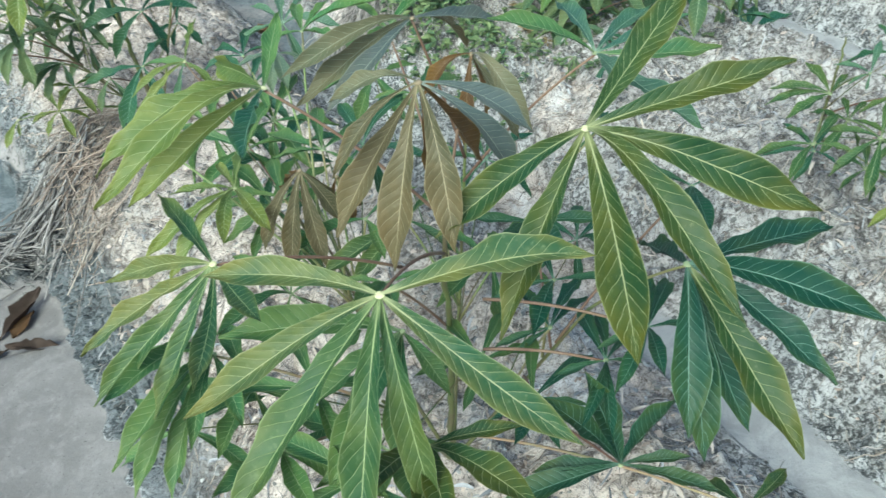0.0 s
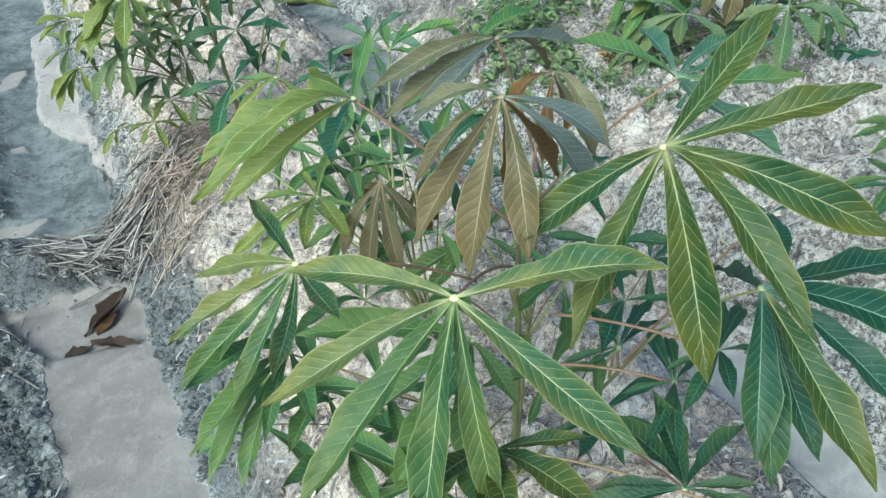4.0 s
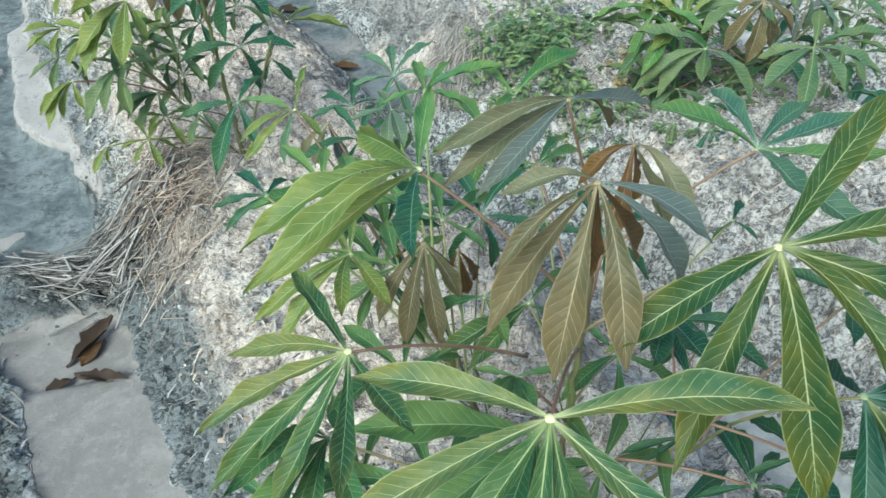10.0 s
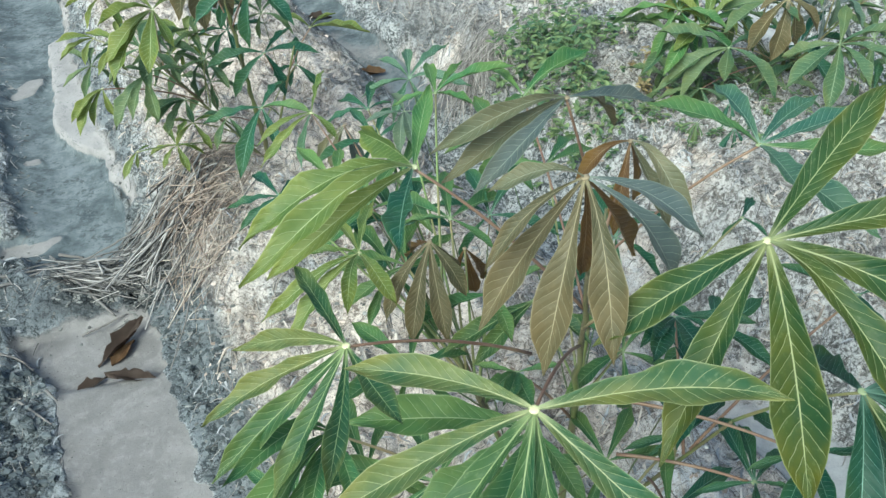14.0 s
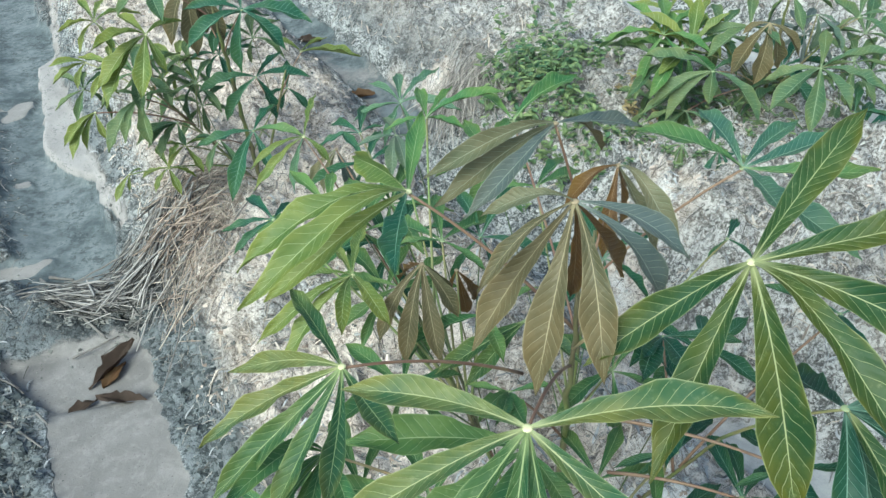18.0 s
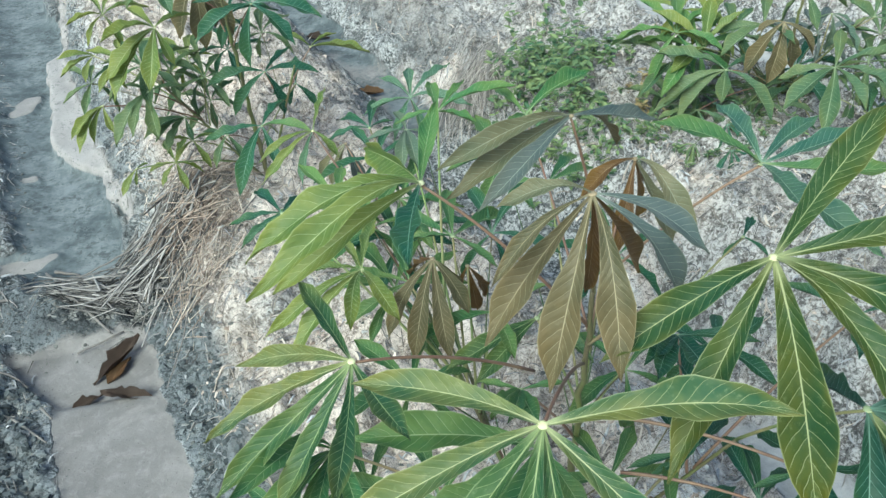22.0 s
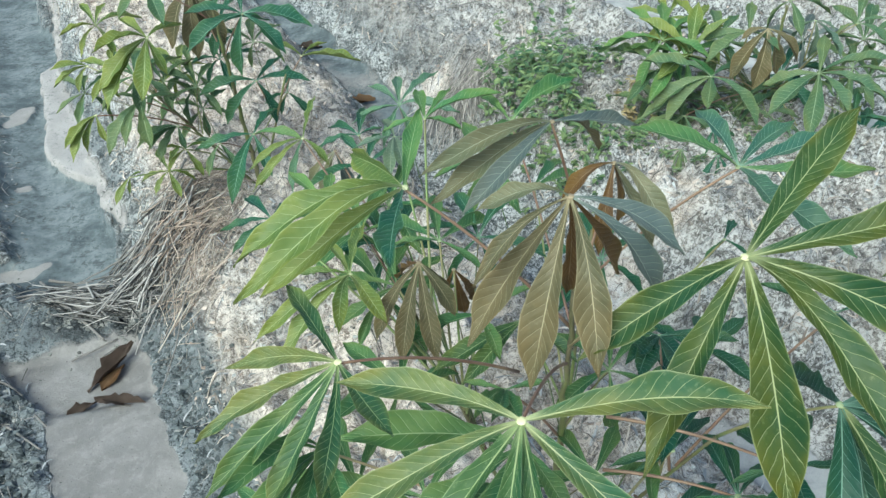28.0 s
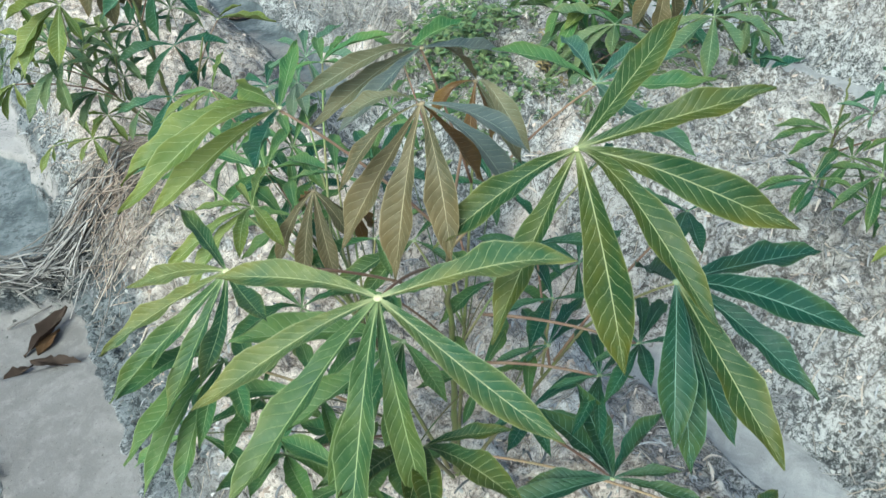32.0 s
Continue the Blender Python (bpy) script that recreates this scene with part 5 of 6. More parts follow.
leaf(ridge_plant, "lime2", (0.714, 2.017, 0.421), [(-32, -17, 0.138, 0.16), (-64, -53, 0.125, 0.12), (-153, -53, 0.153, 0.14), (147, -19, 0.207, 0.14), (114, 18, 0.161, 0.1), (73, 12, 0.177, 0.11), (26, 11, 0.139, 0.13)], stalk="thin", width=0.13)
leaf(ridge_plant, "dusty", (0.885, 2.047, 0.381), [(-35, -16, 0.128, 0.08), (-90, -25, 0.149, 0.16), (88, -75, 0.163, 0.12), (143, -29, 0.148, 0.15), (122, 11, 0.146, 0.1), (78, 15, 0.138, 0.13), (40, 17, 0.114, 0.12)], stalk="thin", width=0.13)
leaf(ridge_plant, "slate", (1.118, 2.024, 0.355), [(9, 1, 0.126, 0.07), (-30, -46, 0.12, 0.12), (-109, -63, 0.094, 0.08), (136, -57, 0.151, 0.09), (125, -4, 0.142, 0.09), (88, 17, 0.107, 0.06), (53, 17, 0.115, 0.14)], stalk="thin", width=0.13)
leaf(ridge_plant, "dusty", (1.288, 2.006, 0.336), [(10, -69, 0.134, 0.12), (120, -71, 0.142, 0.07), (121, -14, 0.135, 0.07), (99, 16, 0.164, 0.11), (56, 16, 0.164, 0.07), (18, 9, 0.15, 0.07), (-45, -19, 0.122, 0.14)], stalk="thin", width=0.13)
leaf(ridge_plant, "dusty", (0.690, 1.760, 0.230), [(-150, -48, 0.085, 0.10), (-118, -58, 0.090, 0.10), (-75, -60, 0.080, 0.10), (-30, -45, 0.075, 0.10), (160, -30, 0.070, 0.10)], stalk="thin", width=0.13)
leaf(ridge_plant, "teal", (0.765, 1.700, 0.235), [(-145, -40, 0.085, 0.10), (-105, -62, 0.090, 0.10), (-62, -55, 0.085, 0.10), (-20, -35, 0.080, 0.10)], stalk="thin", width=0.13)
leaf(ridge_plant, "dusty", (0.625, 1.815, 0.200), [(-160, -35, 0.080, 0.10), (-120, -55, 0.075, 0.10), (-80, -60, 0.080, 0.10), (-35, -40, 0.070, 0.10)], stalk="thin", width=0.13)
leaf(ridge_plant, "teal", (0.790, 1.800, 0.250), [(-140, -45, 0.090, 0.10), (-95, -62, 0.095, 0.10), (-50, -50, 0.090, 0.10), (0, -30, 0.080, 0.10)], stalk="thin", width=0.13)
leaf(side_plant, "green", (0.934, 1.040, 0.483), [(155, -13, 0.113, 0.12), (146, 0, 0.104, 0.12), (88, 8, 0.096, 0.06), (-163, -3, 0.108, 0.1), (34, 6, 0.072, 0.06)])
leaf(side_plant, "teal", (0.854, 0.943, 0.443), [(154, -10, 0.09, 0.1), (99, 5, 0.088, 0.06), (-144, -10, 0.082, 0.08), (-52, -16, 0.046, 0.08), (36, 12, 0.066, 0.06)])
leaf(side_plant, "teal2", (1.016, 1.050, 0.502), [(138, 6, 0.064, 0.08), (-128, -58, 0.033, 0.06), (163, -32, 0.041, 0.06), (47, 33, 0.07, 0.06)])
leaf(side_plant, "green", (0.975, 0.932, 0.446), [(-169, -21, 0.114, 0.1), (-130, -36, 0.114, 0.08), (143, -1, 0.099, 0.1), (-80, -38, 0.094, 0.1), (49, 32, 0.084, 0.08)])
leaf(side_plant, "green", (1.100, 1.045, 0.434), [(159, -27, 0.081, 0.1), (119, 30, 0.06, 0.1), (-160, -53, 0.072, 0.1), (-56, -17, 0.059, 0.1)])
leaf(side_plant, "lime", (1.033, 0.884, 0.328), [(178, -38, 0.088, 0.1), (168, -34, 0.042, 0.1), (-86, -37, 0.078, 0.1)])
leaf(side_plant, "green", (0.815, 0.899, 0.499), [(159, -16, 0.101, 0.1), (-144, -14, 0.088, 0.1), (97, -8, 0.077, 0.06), (34, 8, 0.088, 0.08), (-41, 1, 0.063, 0.08)])
leaf(side_plant, "green", (1.015, 1.073, 0.381), [(28, 11, 0.066, 0.15), (-70, 10, 0.082, 0.09), (-41, -66, 0.082, 0.07), (-153, -21, 0.094, 0.09), (114, -12, 0.086, 0.06), (67, 6, 0.072, 0.13)], stalk="thin")
leaf(side_plant, "green", (0.995, 0.970, 0.342), [(106, -9, 0.064, 0.11), (59, 0, 0.085, 0.11), (18, 8, 0.091, 0.08), (-32, -29, 0.087, 0.15), (-39, -73, 0.079, 0.1), (-180, -40, 0.06, 0.08)], stalk="thin")
leaf(side_plant, "teal", (1.141, 1.135, 0.461), [(-41, -54, 0.089, 0.08), (89, -88, 0.074, 0.15), (117, -28, 0.114, 0.12), (82, 11, 0.098, 0.1), (41, 14, 0.095, 0.13), (-74, 11, 0.075, 0.13)], stalk="thin")
leaf(side_plant, "green", (1.122, 1.014, 0.330), [(36, 11, 0.089, 0.11), (-5, -7, 0.082, 0.12), (-44, -58, 0.101, 0.1), (-147, -52, 0.08, 0.07), (113, -26, 0.081, 0.14), (71, 6, 0.076, 0.06)], stalk="thin")
leaf(far_plant, "lime", (1.715, 2.585, 0.076), [(152, -8, 0.127, 0.1), (-161, -59, 0.107, 0.1), (-51, -31, 0.105, 0.1), (106, 38, 0.084, 0.1)])
leaf(far_plant, "yellow", (1.696, 2.568, 0.134), [(-149, -64, 0.076, 0.1), (-67, -52, 0.07, 0.1), (160, -27, 0.059, 0.1)])
leaf(far_plant, "green", (1.724, 2.530, 0.169), [(153, -11, 0.139, 0.1), (-162, -61, 0.102, 0.1), (-61, -45, 0.113, 0.1)])
leaf(far_plant, "green", (1.660, 2.550, 0.090), [(158, -17, 0.14, 0.1), (-171, -55, 0.109, 0.1), (-55, -39, 0.124, 0.1)])


# ---- litter on the ground ----
def strands(name, spots, material, label, category, seed):
    """Many thin three-sided stalks, joined, for what nobody could count. Each spot: x, y, heading, length, radius, lift, droop."""
    rng = random.Random(seed)
    verts, faces = [], []
    for x, y, turn, length, radius, lift, droop in spots:
        bend = rng.uniform(-0.35, 0.35)
        n, start = 5, len(verts)
        px, py, a = x, y, turn
        for k in range(n):
            s = k / (n - 1)
            z = height(px, py) + lift * (1 - droop * s) + radius
            c, d = -math.sin(a), math.cos(a)
            r = radius * (1 - 0.5 * s)
            verts += [(px + c * r, py + d * r, z - r * 0.5), (px - c * r, py - d * r, z - r * 0.5), (px, py, z + r)]
            px, py, a = px + math.cos(a) * length / (n - 1), py + math.sin(a) * length / (n - 1), a + bend / n
        for k in range(n - 1):
            i = start + 3 * k
            faces += [(i, i + 1, i + 4, i + 3), (i + 1, i + 2, i + 5, i + 4), (i + 2, i, i + 3, i + 5)]
    data = bpy.data.meshes.new(name)
    data.from_pydata(verts, [], faces)
    data.materials.append(material)
    return tagged(new(name, data), label, category, kind="stuff")


def chips(name, spots, material, label, seed):
    """Small uneven lumps and flakes lying on the soil."""
    rng = random.Random(seed)
    verts, faces = [], []
    for x, y, size, flat in spots:
        z, start, a0 = height(x, y), len(verts), rng.uniform(0, 6.3)
        tx, ty = rng.uniform(-0.5, 0.5), rng.uniform(-0.5, 0.5)
        for level, grow in ((-0.3, 1.0), (0.55, 0.75)):
            for k in range(5):
                a = a0 + k * 1.257 + rng.uniform(-0.3, 0.3)
                r = size * grow * rng.uniform(0.6, 1.25)
                dx, dy = math.cos(a) * r, math.sin(a) * r * 0.7
                verts.append((x + dx, y + dy, z + size * flat * level + dx * tx + dy * ty))
        faces.append(tuple(start + 5 + k for k in range(5)))
        faces += [(start + k, start + (k + 1) % 5, start + 5 + (k + 1) % 5, start + 5 + k) for k in range(5)]
    data = bpy.data.meshes.new(name)
    data.from_pydata(verts, [], faces)
    data.materials.append(material)
    return tagged(new(name, data), label, "soil", kind="stuff")


def curled_strips(name, spots, material, label, seed):
    """Dry curled strips of leaf that arch off the soil. Each spot: x, y, heading, length, width, arch."""
    rng = random.Random(seed)
    verts, faces = [], []
    for x, y, turn, length, width, arch in spots:
        start, a, bend, lean = len(verts), turn, rng.uniform(-1.2, 1.2), rng.uniform(-0.6, 0.6)
        px, py = x, y
        foot = height(x, y)
        for k in range(5):
            f = k / 4
            half = width * (0.35 + 0.65 * math.sin(math.pi * (0.12 + 0.8 * f))) / 2
            c, d = -math.sin(a), math.cos(a)
            z = max(foot, height(px, py)) + arch * 4 * f * (1 - f) + 0.001
            for side, up in ((-1, 0.25), (0, 0.0), (1, 0.25)):
                verts.append((px + c * half * side, py + d * half * side, z + half * (up + lean * side)))
            px, py, a = px + math.cos(a) * length / 4, py + math.sin(a) * length / 4, a + bend / 4
        for k in range(4):
            i = start + 3 * k
            faces += [(i, i + 1, i + 4, i + 3), (i + 1, i + 2, i + 5, i + 4)]
    data = bpy.data.meshes.new(name)
    data.from_pydata(verts, [], faces)
    data.materials.append(material)
    return tagged(new(name, data), label, "dry leaves", kind="stuff")


def on_ridge(rng, n, low=0.17, box=(-2.3, 2.3, 0.25, 4.6), straw=0.0):
    """Random places outside the furrows, closer together near the camera."""
    xs = np.array([rng.uniform(box[0], box[1]) for _ in range(n)])
    ys = np.array([box[2] + (box[3] - box[2]) * rng.random() ** 1.3 for _ in range(n)])
    gap, u = furrow_gap(xs, ys)
    keep = (gap > low) & (((u > -0.47) & ((u < 0.3) | (xs * 613 % 1 < 0.45))) | (straw == 0))
    keep &= (u > -0.86) | (low != 0.165) | (xs * 977 % 1 < 0.25)
    return list(zip(xs[keep], ys[keep]))


rng = random.Random(11)
strands("straw_litter", [(x, y, rng.uniform(0, 6.3), rng.uniform(0.015, 0.07), rng.uniform(0.0006, 0.0016), rng.uniform(0, 0.014), 0.8) for x, y in on_ridge(rng, 12000, 0.2, straw=1)], STRAW, "dry straw litter scattered over the ridges", "straw", 12)
strands("grey_stalk_litter", [(x, y, rng.uniform(0, 6.3), rng.uniform(0.01, 0.05), rng.uniform(0.0007, 0.0017), rng.uniform(0, 0.010), 0.8) for x, y in on_ridge(rng, 13000, 0.16)], STALKY, "grey broken stalks scattered over ashy soil", "straw", 13)
chips("ash_crumbs", [(x, y, 0.002 + 0.008 * rng.random() ** 2, rng.uniform(0.2, 0.6)) for x, y in on_ridge(rng, 18000, 0.165)], CRUST, "pale ash crusts crumbled over the ridges", 14)
chips("soil_crumbs", [(x, y, 0.002 + 0.007 * rng.random() ** 2, rng.uniform(0.4, 0.9)) for x, y in on_ridge(rng, 15000, 0.14)], CLOD, "dark soil crumbs along the ridges", 15)
chips("leaf_litter", [(x, y, 0.003 + 0.010 * rng.random() ** 2, rng.uniform(0.15, 0.4)) for x, y in on_ridge(rng, 14000, 0.22, straw=1)], FLAKE, "pinkish dry leaf flakes over the ridge", 17)
strip_rng = random.Random(41)
curled_strips("pale_leaf_strips", [(x, y, strip_rng.uniform(0, 6.3), strip_rng.uniform(0.015, 0.045), strip_rng.uniform(0.0025, 0.006), strip_rng.uniform(0.001, 0.009)) for x, y in on_ridge(strip_rng, 10000, 0.2, straw=1)], PALE_STRIP, "pale curled strips of dry leaf over the ridges", 42)
curled_strips("grey_leaf_strips", [(x, y, strip_rng.uniform(0, 6.3), strip_rng.uniform(0.012, 0.04), strip_rng.uniform(0.0025, 0.006), strip_rng.uniform(0.001, 0.007)) for x, y in on_ridge(strip_rng, 6000, 0.17)], GREY_STRIP, "grey weathered leaf strips on ashy soil", 43)


def loose_straws(name, lines, material, label, category):
    """Many bent stalks in space, joined. Each: foot, head, bow (vectors) and radius."""
    verts, faces = [], []
    for foot, head, lift, radius in lines:
        n, start = 7, len(verts)
        line = bow(foot, head, lift, n - 1)
        ahead = (Vector(head) - Vector(foot)).normalized()
        c = ahead.cross(Vector((0.2, 0.3, 0.93))).normalized()
        d = ahead.cross(c)
        for k, p in enumerate(line):
            r = radius * (1 - 0.45 * k / (n - 1))
            verts += [tuple(p + c * r), tuple(p - c * r * 0.5 + d * r * 0.87), tuple(p - c * r * 0.5 - d * r * 0.87)]
        for k in range(n - 1):
            i = start + 3 * k
            faces += [(i, i + 1, i + 4, i + 3), (i + 1, i + 2, i + 5, i + 4), (i + 2, i, i + 3, i + 5)]
    data = bpy.data.meshes.new(name)
    data.from_pydata(verts, [], faces)
    data.materials.append(material)
    return tagged(new(name, data), label, category, kind="stuff")


def tossed(rng, waypoints, scatter, radius, rise, turn=0.4):
    """The line of one stiff stalk that lies across others, roughly along a line of the plan."""
    n = len(waypoints) - 1
    s = rng.uniform(0, n - 0.01)
    i = int(s)
    (x0, y0), (x1, y1) = waypoints[i], waypoints[i + 1]
    x, y = x0 + (x1 - x0) * (s - i) + rng.gauss(0, scatter), y0 + (y1 - y0) * (s - i) + rng.gauss(0, scatter)
    a = math.atan2(y1 - y0, x1 - x0) + rng.gauss(0, turn)
    length = rng.uniform(0.05, 0.12) + 0.13 * rng.random() ** 3
    dx, dy = math.cos(a) * length / 2, math.sin(a) * length / 2
    low, high = height(x - dx, y - dy), height(x + dx, y + dy)
    over = max(0.0, height(x, y) - (low + high) / 2, height(x - dx / 2, y - dy / 2) - low * 0.75 - high * 0.25, height(x + dx / 2, y + dy / 2) - low * 0.25 - high * 0.75)
    lift, tip, bend = rng.uniform(0, rise), rng.gauss(0, 0.008), rng.gauss(0, 0.05) * length
    line = []
    for k in range(6):
        f = k / 5
        b = 4 * f * (1 - f) * bend
        line.append(Vector((x - dx + 2 * dx * f - dy / length * 2 * b, y - dy + 2 * dy * f + dx / length * 2 * b, low + (high - low) * f + over + lift + tip * (f - 0.5) + radius)))
    return line, radius


def stalk_heap(name, lines, material, label, sides=5):
    verts, faces = [], []
    for line, radius in lines:
        start = len(verts)
        for k, p in enumerate(line):
            ahead = (line[min(k + 1, len(line) - 1)] - line[max(k - 1, 0)]).normalized()
            c = ahead.cross(Vector((0.2, 0.3, 0.93))).normalized()
            d = ahead.cross(c)
            r = radius * (1 - 0.4 * k / len(line))
            verts += [tuple(p + (c * math.cos(a) + d * math.sin(a)) * r) for a in (6.2832 * s / sides for s in range(sides))]
        for k in range(len(line) - 1):
            i = start + sides * k
            faces += [(i + s, i + (s + 1) % sides, i + sides + (s + 1) % sides, i + sides + s) for s in range(sides)]
    data = bpy.data.meshes.new(name)
    data.from_pydata(verts, [], faces)
    data.materials.append(material)
    data.polygons.foreach_set("use_smooth", np.ones(len(data.polygons), bool))
    return tagged(new(name, data), label, "dry grass", kind="stuff")


def on_bank(rng, n, low, high, near, far):
    """Random places between two lines beside the nearer furrow."""
    spots = []
    for _ in range(n):
        y, across = rng.uniform(near, far), rng.uniform(low, high)
        spots.append((across - SLANT * (y - 1.06), y))
    return spots


clod_rng = random.Random(53)
chips("bank_clods", [(x, y, 0.003 + 0.013 * clod_rng.random() ** 2.2, clod_rng.uniform(0.5, 1.0)) for x, y in on_bank(clod_rng, 1500, -1.25, -0.885, 0.95, 1.46)], BANK_SOIL, "dark grey clods crumbled over the low bank", 54)
chips("bank_clods", [(x, y, 0.003 + 0.009 * clod_rng.random() ** 2.2, clod_rng.uniform(0.4, 0.9)) for x, y in on_bank(clod_rng, 1300, -0.57, -0.42, 0.95, 1.72)], BANK_SOIL, "dark crumbs along the foot of the ridge", 55)
# a heap of pulled grass hangs from the ridge into the nearer furrow
heap_rng = random.Random(77)
SWEEP = ((-0.645, 1.87), (-0.68, 1.80), (-0.764, 1.73), (-0.90, 1.735), (-1.03, 1.76))
UPPER = ((-0.73, 1.97), (-0.79, 1.92), (-0.915, 1.88), (-1.085, 1.91))
LOWER = ((-0.60, 1.72), (-0.67, 1.68), (-0.76, 1.66), (-0.86, 1.64))
heap = [tossed(heap_rng, SWEEP, 0.036, 0.0012 + 0.0030 * heap_rng.random() ** 2, 0.05) for _ in range(290)]
heap += [tossed(heap_rng, UPPER, 0.030, 0.0013 + 0.0026 * heap_rng.random() ** 2, 0.035) for _ in range(75)]
heap += [tossed(heap_rng, LOWER, 0.035, 0.0010 + 0.0022 * heap_rng.random() ** 2, 0.02) for _ in range(35)]
BANK = ((-0.60, 2.04), (-0.62, 1.90), (-0.62, 1.75), (-0.60, 1.56))
scatter = [tossed(heap_rng, BANK, 0.065, 0.0008 + 0.0016 * heap_rng.random() ** 2, 0.02, 1.1) for _ in range(190)]
wisps = [tossed(heap_rng, BANK, 0.06, 0.0007 + 0.0012 * heap_rng.random() ** 2, 0.03, 1.2) for _ in range(260)]
stalk_heap("tan_straw_scatter", wisps, TAN_GRASS, "tangled tan straws strewn down the ridge side", 4)
stalk_heap("pale_straw_scatter", scatter, STRAW, "pale straws strewn above the grass heap", 4)
stalk_heap("dry_grass_heap", heap, HEAP, "heap of long grey dry stalks spilling into the furrow")
NEST = ((-0.69, 1.80), (-0.65, 1.79), (-0.60, 1.77))
nest = [tossed(heap_rng, NEST, 0.035, heap_rng.uniform(0.001, 0.002), 0.06, 0.8) for _ in range(110)]
stalk_heap("tan_grass_tuft", nest, TAN_GRASS, "tangled tan dry grass on top of the heap")
chips("dark_humus_crumbs", [(rng.gauss(-0.84, 0.10), rng.gauss(1.765, 0.05), rng.uniform(0.002, 0.009), rng.uniform(0.4, 0.9)) for _ in range(4200)], CLOD, "dark damp humus crumbs under the grass heap", 18)
# the bleached tuft that hangs over the far furrow beside the weeds
tuft = []
for k in range(260):
    x, y = 0.225 + rng.gauss(0, 0.05), 2.47 + rng.gauss(0, 0.05)
    x2, y2 = x + rng.gauss(-0.07, 0.06), y - rng.uniform(0.02, 0.2)
    z = height(x, y)
    tuft.append(((x, y, z + rng.uniform(0.03, 0.09)), (x2, y2, height(x2, y2) + rng.uniform(0, 0.03)), (rng.gauss(-0.01, 0.015), rng.gauss(0, 0.01), rng.uniform(0.01, 0.05)), rng.uniform(0.0008, 0.0021)))
loose_straws("bleached_grass_tuft", tuft, BLEACHED, "bleached dry grass tuft hanging over the ridge", "dry grass")


def lone_stick(points, radius, lift, label):
    """One bare stick lying over the ground, through a few points of the plan."""
    x, y = points[0]
    z = height(x, y) + lift
    x2, y2 = points[-1]
    z2 = height(x2, y2) + lift
    spans = [math.dist(a, b) for a, b in zip(points, points[1:])]
    line, gone, over = [], 0.0, 0.0
    for (a, b), span in zip(zip(points, points[1:]), spans):
        for k in range(6):
            px, py = a[0] + (b[0] - a[0]) * k / 6, a[1] + (b[1] - a[1]) * k / 6
            f = (gone + span * k / 6) / sum(spans)
            line.append(Vector((px - x, py - y, (z2 - z) * f)))
            over = max(over, height(px, py) + radius * 0.3 - z - (z2 - z) * f)
        gone += span
    line.append(Vector((x2 - x, y2 - y, z2 - z)))
    z += min(over, 0.03)
    soft = [line[0]] + [(line[k - 1] + line[k] * 2 + line[k + 1]) / 4 + Vector((0, 0, 0.0012 * math.sin(k * 1.7))) for k in range(1, len(line) - 1)] + [line[-1]]
    bm = bmesh.new()
    tube(bm, soft, [radius * (1 - 0.5 * k / len(soft)) for k in range(len(soft))], 6)
    ob = part("dry_stick", bm, STALKY, None)
    ob.location = (x, y, z)
    return tagged(ob, label, "stick", "dry sticks by the furrow")


lone_stick([(-0.676, 2.125), (-0.76, 1.989), (-0.853, 1.891), (-0.955, 1.905), (-1.079, 1.935)], 0.0042, 0.03, "long bleached bent stick over dry grass")
lone_stick([(-1.30, 1.79), (-1.216, 1.815), (-1.097, 1.897)], 0.0055, 0.004, "pale straight stick across the furrow")
lone_stick([(-1.31, 1.815), (-1.22, 1.838), (-1.10, 1.905)], 0.0055, 0.003, "dark half-buried stick across the damp sand")
lone_stick([(-1.183, 1.995), (-1.102, 1.912)], 0.004, 0.012, "thin forked stick end over the sand")
lone_stick([(-1.161, 2.005), (-1.085, 1.984)], 0.0055, 0.012, "short pale stick end over the sand")
lone_stick([(-1.041, 1.796), (-0.96, 1.70), (-0.885, 1.618)], 0.0065, 0.02, "short pale broken stick by the dead leaves")
lone_stick([(-1.013, 1.735), (-0.92, 1.68), (-0.821, 1.645)], 0.003, 0.02, "thin pale stick under the grass heap")
lone_stick([(-0.976, 1.59), (-0.858, 1.633)], 0.003, 0.01, "thin pale stalk on washed sand")
lone_stick([(-0.625, 1.594), (-0.648, 1.474), (-0.689, 1.369)], 0.0025, 0.03, "thin grey stalk hanging down the ridge side")
lone_stick([(-0.433, 1.889), (-0.498, 1.749), (-0.537, 1.628)], 0.0025, 0.03, "thin grey stalk on the pale ridge")
lone_stick([(-1.05, 1.348), (-0.997, 1.304), (-0.947, 1.262)], 0.004, 0.015, "dark broken stick on the crumbly bank")
lone_stick([(-1.156, 1.507), (-1.094, 1.494), (-1.058, 1.467)], 0.004, 0.02, "dark twig on the crumbly bank")
lone_stick([(-0.998, 1.382), (-0.959, 1.339)], 0.004, 0.015, "short dark twig on the crumbly bank")
lone_stick([(1.028, 1.088), (1.034, 1.055), (1.004, 1.028)], 0.003, 0.02, "curled dark twig on pale soil")
lone_stick([(0.201, 2.96), (0.333, 2.964), (0.46, 2.998)], 0.003, 0.02, "pale straight stalk on the far ridge")


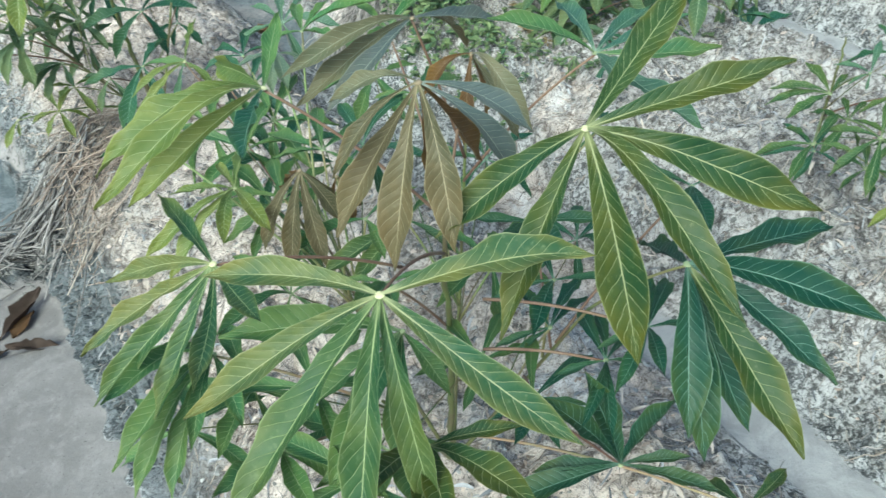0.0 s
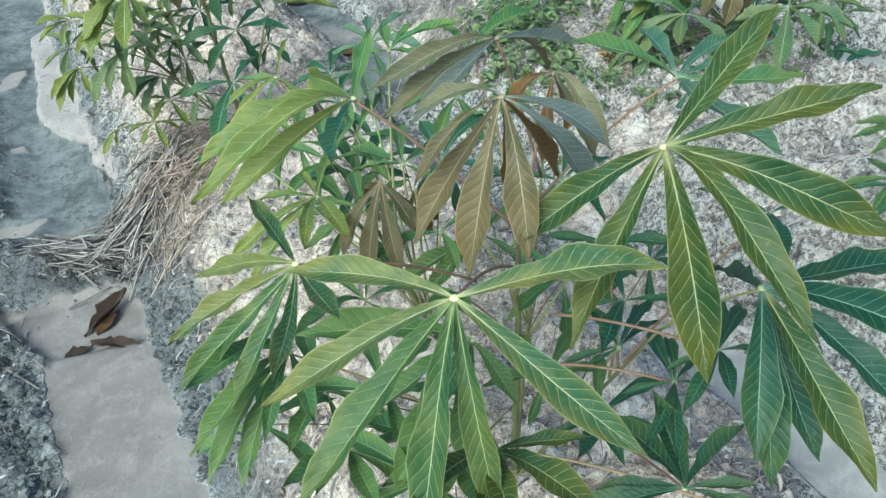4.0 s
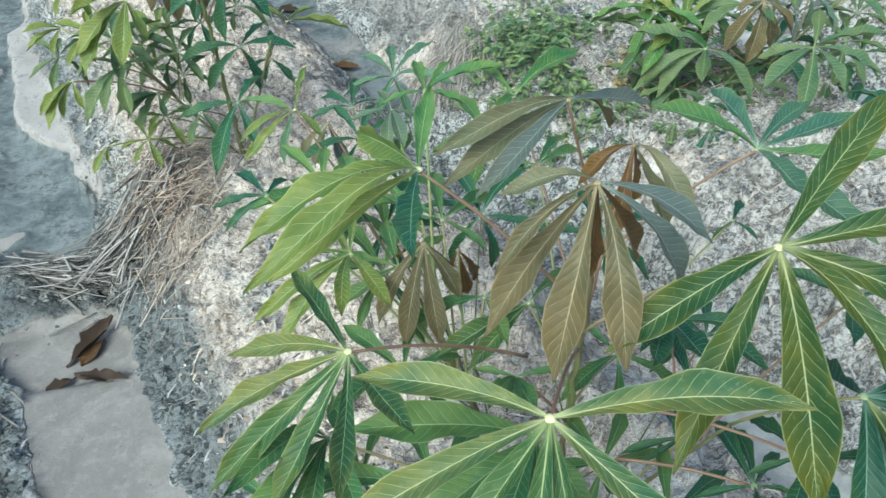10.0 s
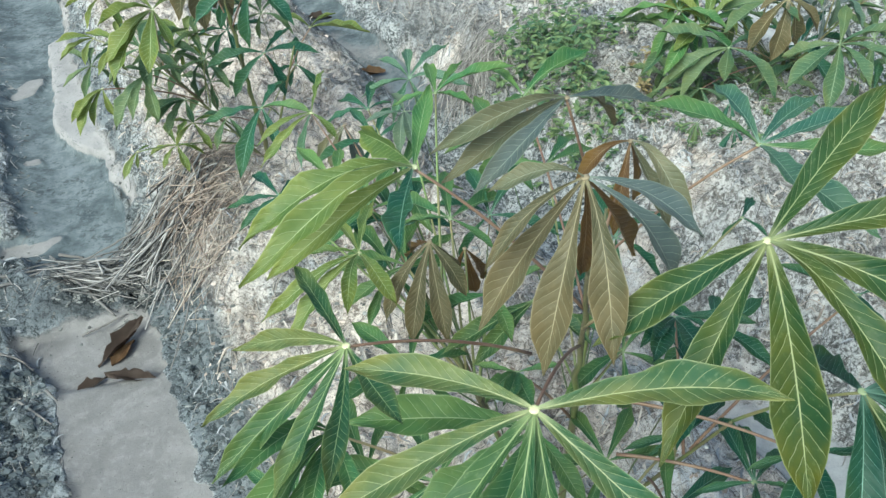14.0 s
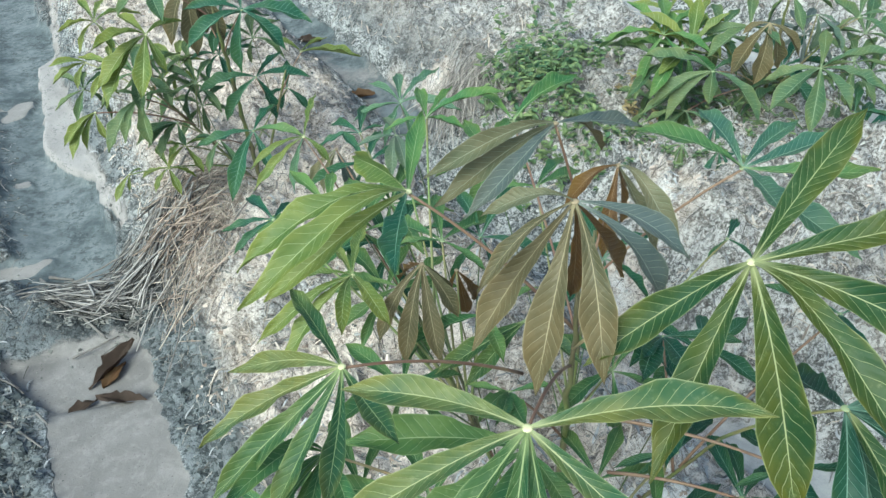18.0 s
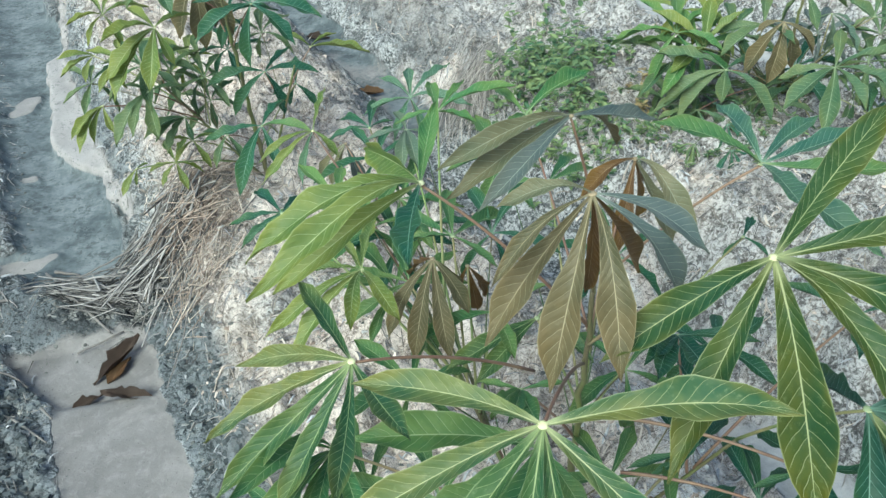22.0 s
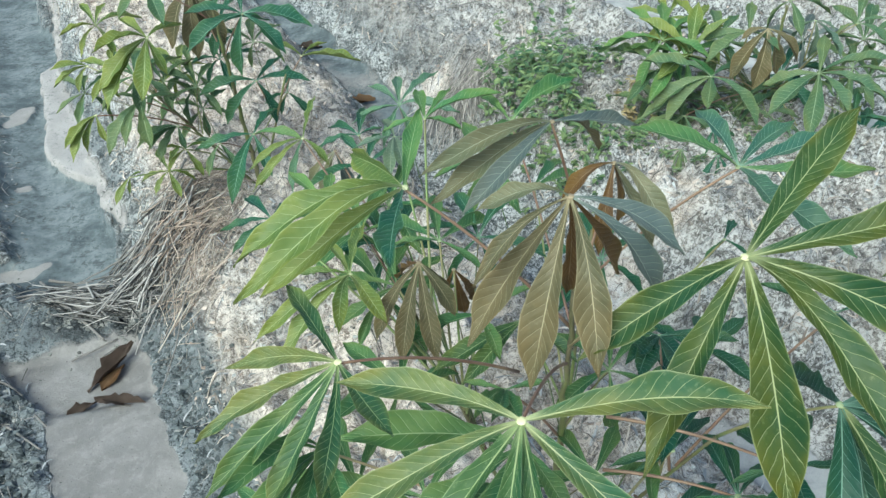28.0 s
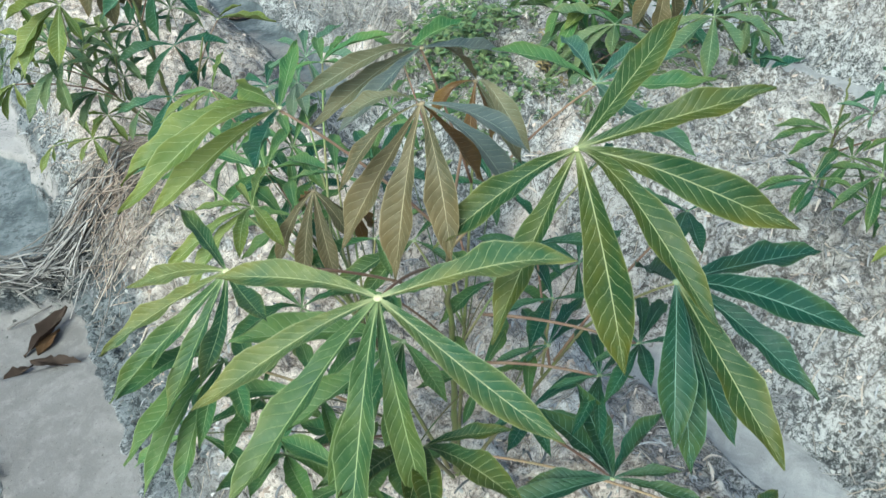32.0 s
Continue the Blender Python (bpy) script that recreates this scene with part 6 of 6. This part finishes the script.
def dead_leaf(place, turn, length, width, curl, tip, material, label):
    """A curled fallen leaf: a cupped blade with a midrib and a drawn-out tip."""
    bm = bmesh.new()
    rings = []
    lean = Matrix.Rotation(tip, 4, "Y")
    for k in range(13):
        s = k / 12
        half = width * math.sin(math.pi * min(1.0, s * 0.97 + 0.02)) ** 1.05 * (1 - 0.25 * s) * (1 + 0.16 * math.sin(23 * s + turn) + 0.10 * math.sin(41 * s))
        ring = []
        for h in (-1, -0.6, -0.2, 0, 0.2, 0.6, 1):
            p = Vector((length * (s - 0.5), half * h * math.cos(curl * abs(h)), half * abs(h) * math.sin(curl) + 0.045 * length * math.sin(6 * s + 2 * h + turn) + 0.012 * length * math.sin(19 * s + 5 * h) + 0.12 * length * (s - 0.5) ** 2 - (0.0015 if h == 0 else 0)))
            ring.append(bm.verts.new(lean @ p))
        rings.append(ring)
    for a, b in zip(rings, rings[1:]):
        for c in range(6):
            bm.faces.new((a[c], a[c + 1], b[c + 1], b[c]))
    low = min(v.co.z for v in bm.verts)
    for v in bm.verts:
        v.co.z -= low
    bmesh.ops.solidify(bm, geom=bm.faces[:], thickness=0.0008)
    x, y = place
    ob = part("dead_leaf", bm, material, None)
    ob.location = (x, y, height(x, y) - 0.001)
    ob.rotation_euler = (0, 0, radians(turn))
    return tagged(ob, label, "dead leaf", "fallen leaves in the furrows")


dead_leaf((-0.855, 1.535), 52, 0.165, 0.034, 0.75, -0.2, DEAD, "long curled dark brown dead leaf in the furrow")
dead_leaf((-0.848, 1.505), 55, 0.085, 0.026, 0.5, -0.15, DEAD_TAN, "crumpled tan dead leaf in the furrow")
dead_leaf((-0.80, 1.395), -12, 0.13, 0.028, 0.5, 0.1, DEAD, "brown folded dead leaf on the sand step")
dead_leaf((-0.905, 1.405), 35, 0.08, 0.022, 0.6, 0.1, DEAD, "small curled grey-brown dead leaf on the sand")
dead_leaf((-0.182, 2.789), -5, 0.13, 0.034, 0.5, 0.05, DEAD_TAN, "tan dead leaf lying in the far furrow")
dead_leaf((-0.385, 3.42), -15, 0.11, 0.034, 0.5, 0.1, DEAD, "dark brown dead leaf on the ridge side")
dead_leaf((-0.997, 1.917), 10, 0.05, 0.02, 0.4, 0.1, DEAD_TAN, "half-buried brown leaf in damp sand")


def weed_patch(name, centre, spread_x, spread_y, count, material, label, seed, size=0.013, tall=0.09):
    """Low weeds: thin stalks, each with pairs of small oval leaves."""
    rng = random.Random(seed)
    verts, faces = [], []
    for _ in range(count):
        x, y = centre[0] + rng.gauss(0, spread_x), centre[1] + rng.gauss(0, spread_y)
        z, up = height(x, y), rng.uniform(0.3, 1.0) * tall
        lx, ly = rng.gauss(0, 0.35) * up, rng.gauss(0, 0.35) * up
        i = len(verts)
        verts += [(x - 0.0012, y, z - 0.005), (x + 0.0012, y, z - 0.005), (x, y + 0.002, z - 0.005), (x + lx, y + ly, z + up)]
        faces += [(i, i + 1, i + 3), (i + 1, i + 2, i + 3), (i + 2, i, i + 3)]
        for level in range(rng.randint(3, 6)):
            s = 0.3 + 0.7 * level / 5
            cx, cy, cz = x + lx * s, y + ly * s, z + up * s
            for _ in range(2):
                a, dip, big = rng.uniform(0, 6.3), rng.uniform(-0.5, 0.5), size * rng.uniform(0.6, 1.3)
                ax, ay = math.cos(a), math.sin(a)
                i = len(verts)
                for u, v, w in ((0, 0, 0), (0.4, 0.32, 0.12), (0.75, 0.26, 0.1), (1.15, 0, 0), (0.75, -0.26, 0.1), (0.4, -0.32, 0.12), (0.55, 0, -0.02)):
                    verts.append((cx + (ax * u - ay * v) * big * 2, cy + (ay * u + ax * v) * big * 2, cz + (w + dip * u) * big * 2))
                faces += [(i, i + 1, i + 6), (i + 1, i + 2, i + 6), (i + 2, i + 3, i + 6), (i + 3, i + 4, i + 6), (i + 4, i + 5, i + 6), (i + 5, i, i + 6)]
    data = bpy.data.meshes.new(name)
    data.from_pydata(verts, [], faces)
    data.materials.append(material)
    return tagged(new(name, data), label, "weeds", kind="stuff")
weed_patch("weed_patch", (0.41, 2.31), 0.075, 0.13, 105, WEED, "patch of low green weeds on the ridge", 31, 0.0115, 0.17)
weed_patch("weed_patch", (0.591, 2.393), 0.06, 0.08, 35, WEED, "sparse green weeds on the far ridge", 32, 0.009, 0.06)
weed_patch("weed_patch", (0.410, 2.069), 0.12, 0.05, 45, WEED, "low green weeds behind the bronze leaves", 33, 0.009, 0.05)
weed_patch("weed_patch", (0.655, 2.045), 0.03, 0.05, 9, WEED_DRY, "withered yellow-brown weeds on the ridge", 34, 0.008, 0.05)
weed_patch("weed_patch", (0.66, 1.90), 0.14, 0.15, 90, WEED, "thin green sprouts on the straw-strewn ridge", 37, 0.006, 0.045)
weed_patch("weed_patch", (0.46, 1.98), 0.10, 0.13, 70, WEED, "scattered green seedlings among grey litter", 39, 0.008, 0.07)
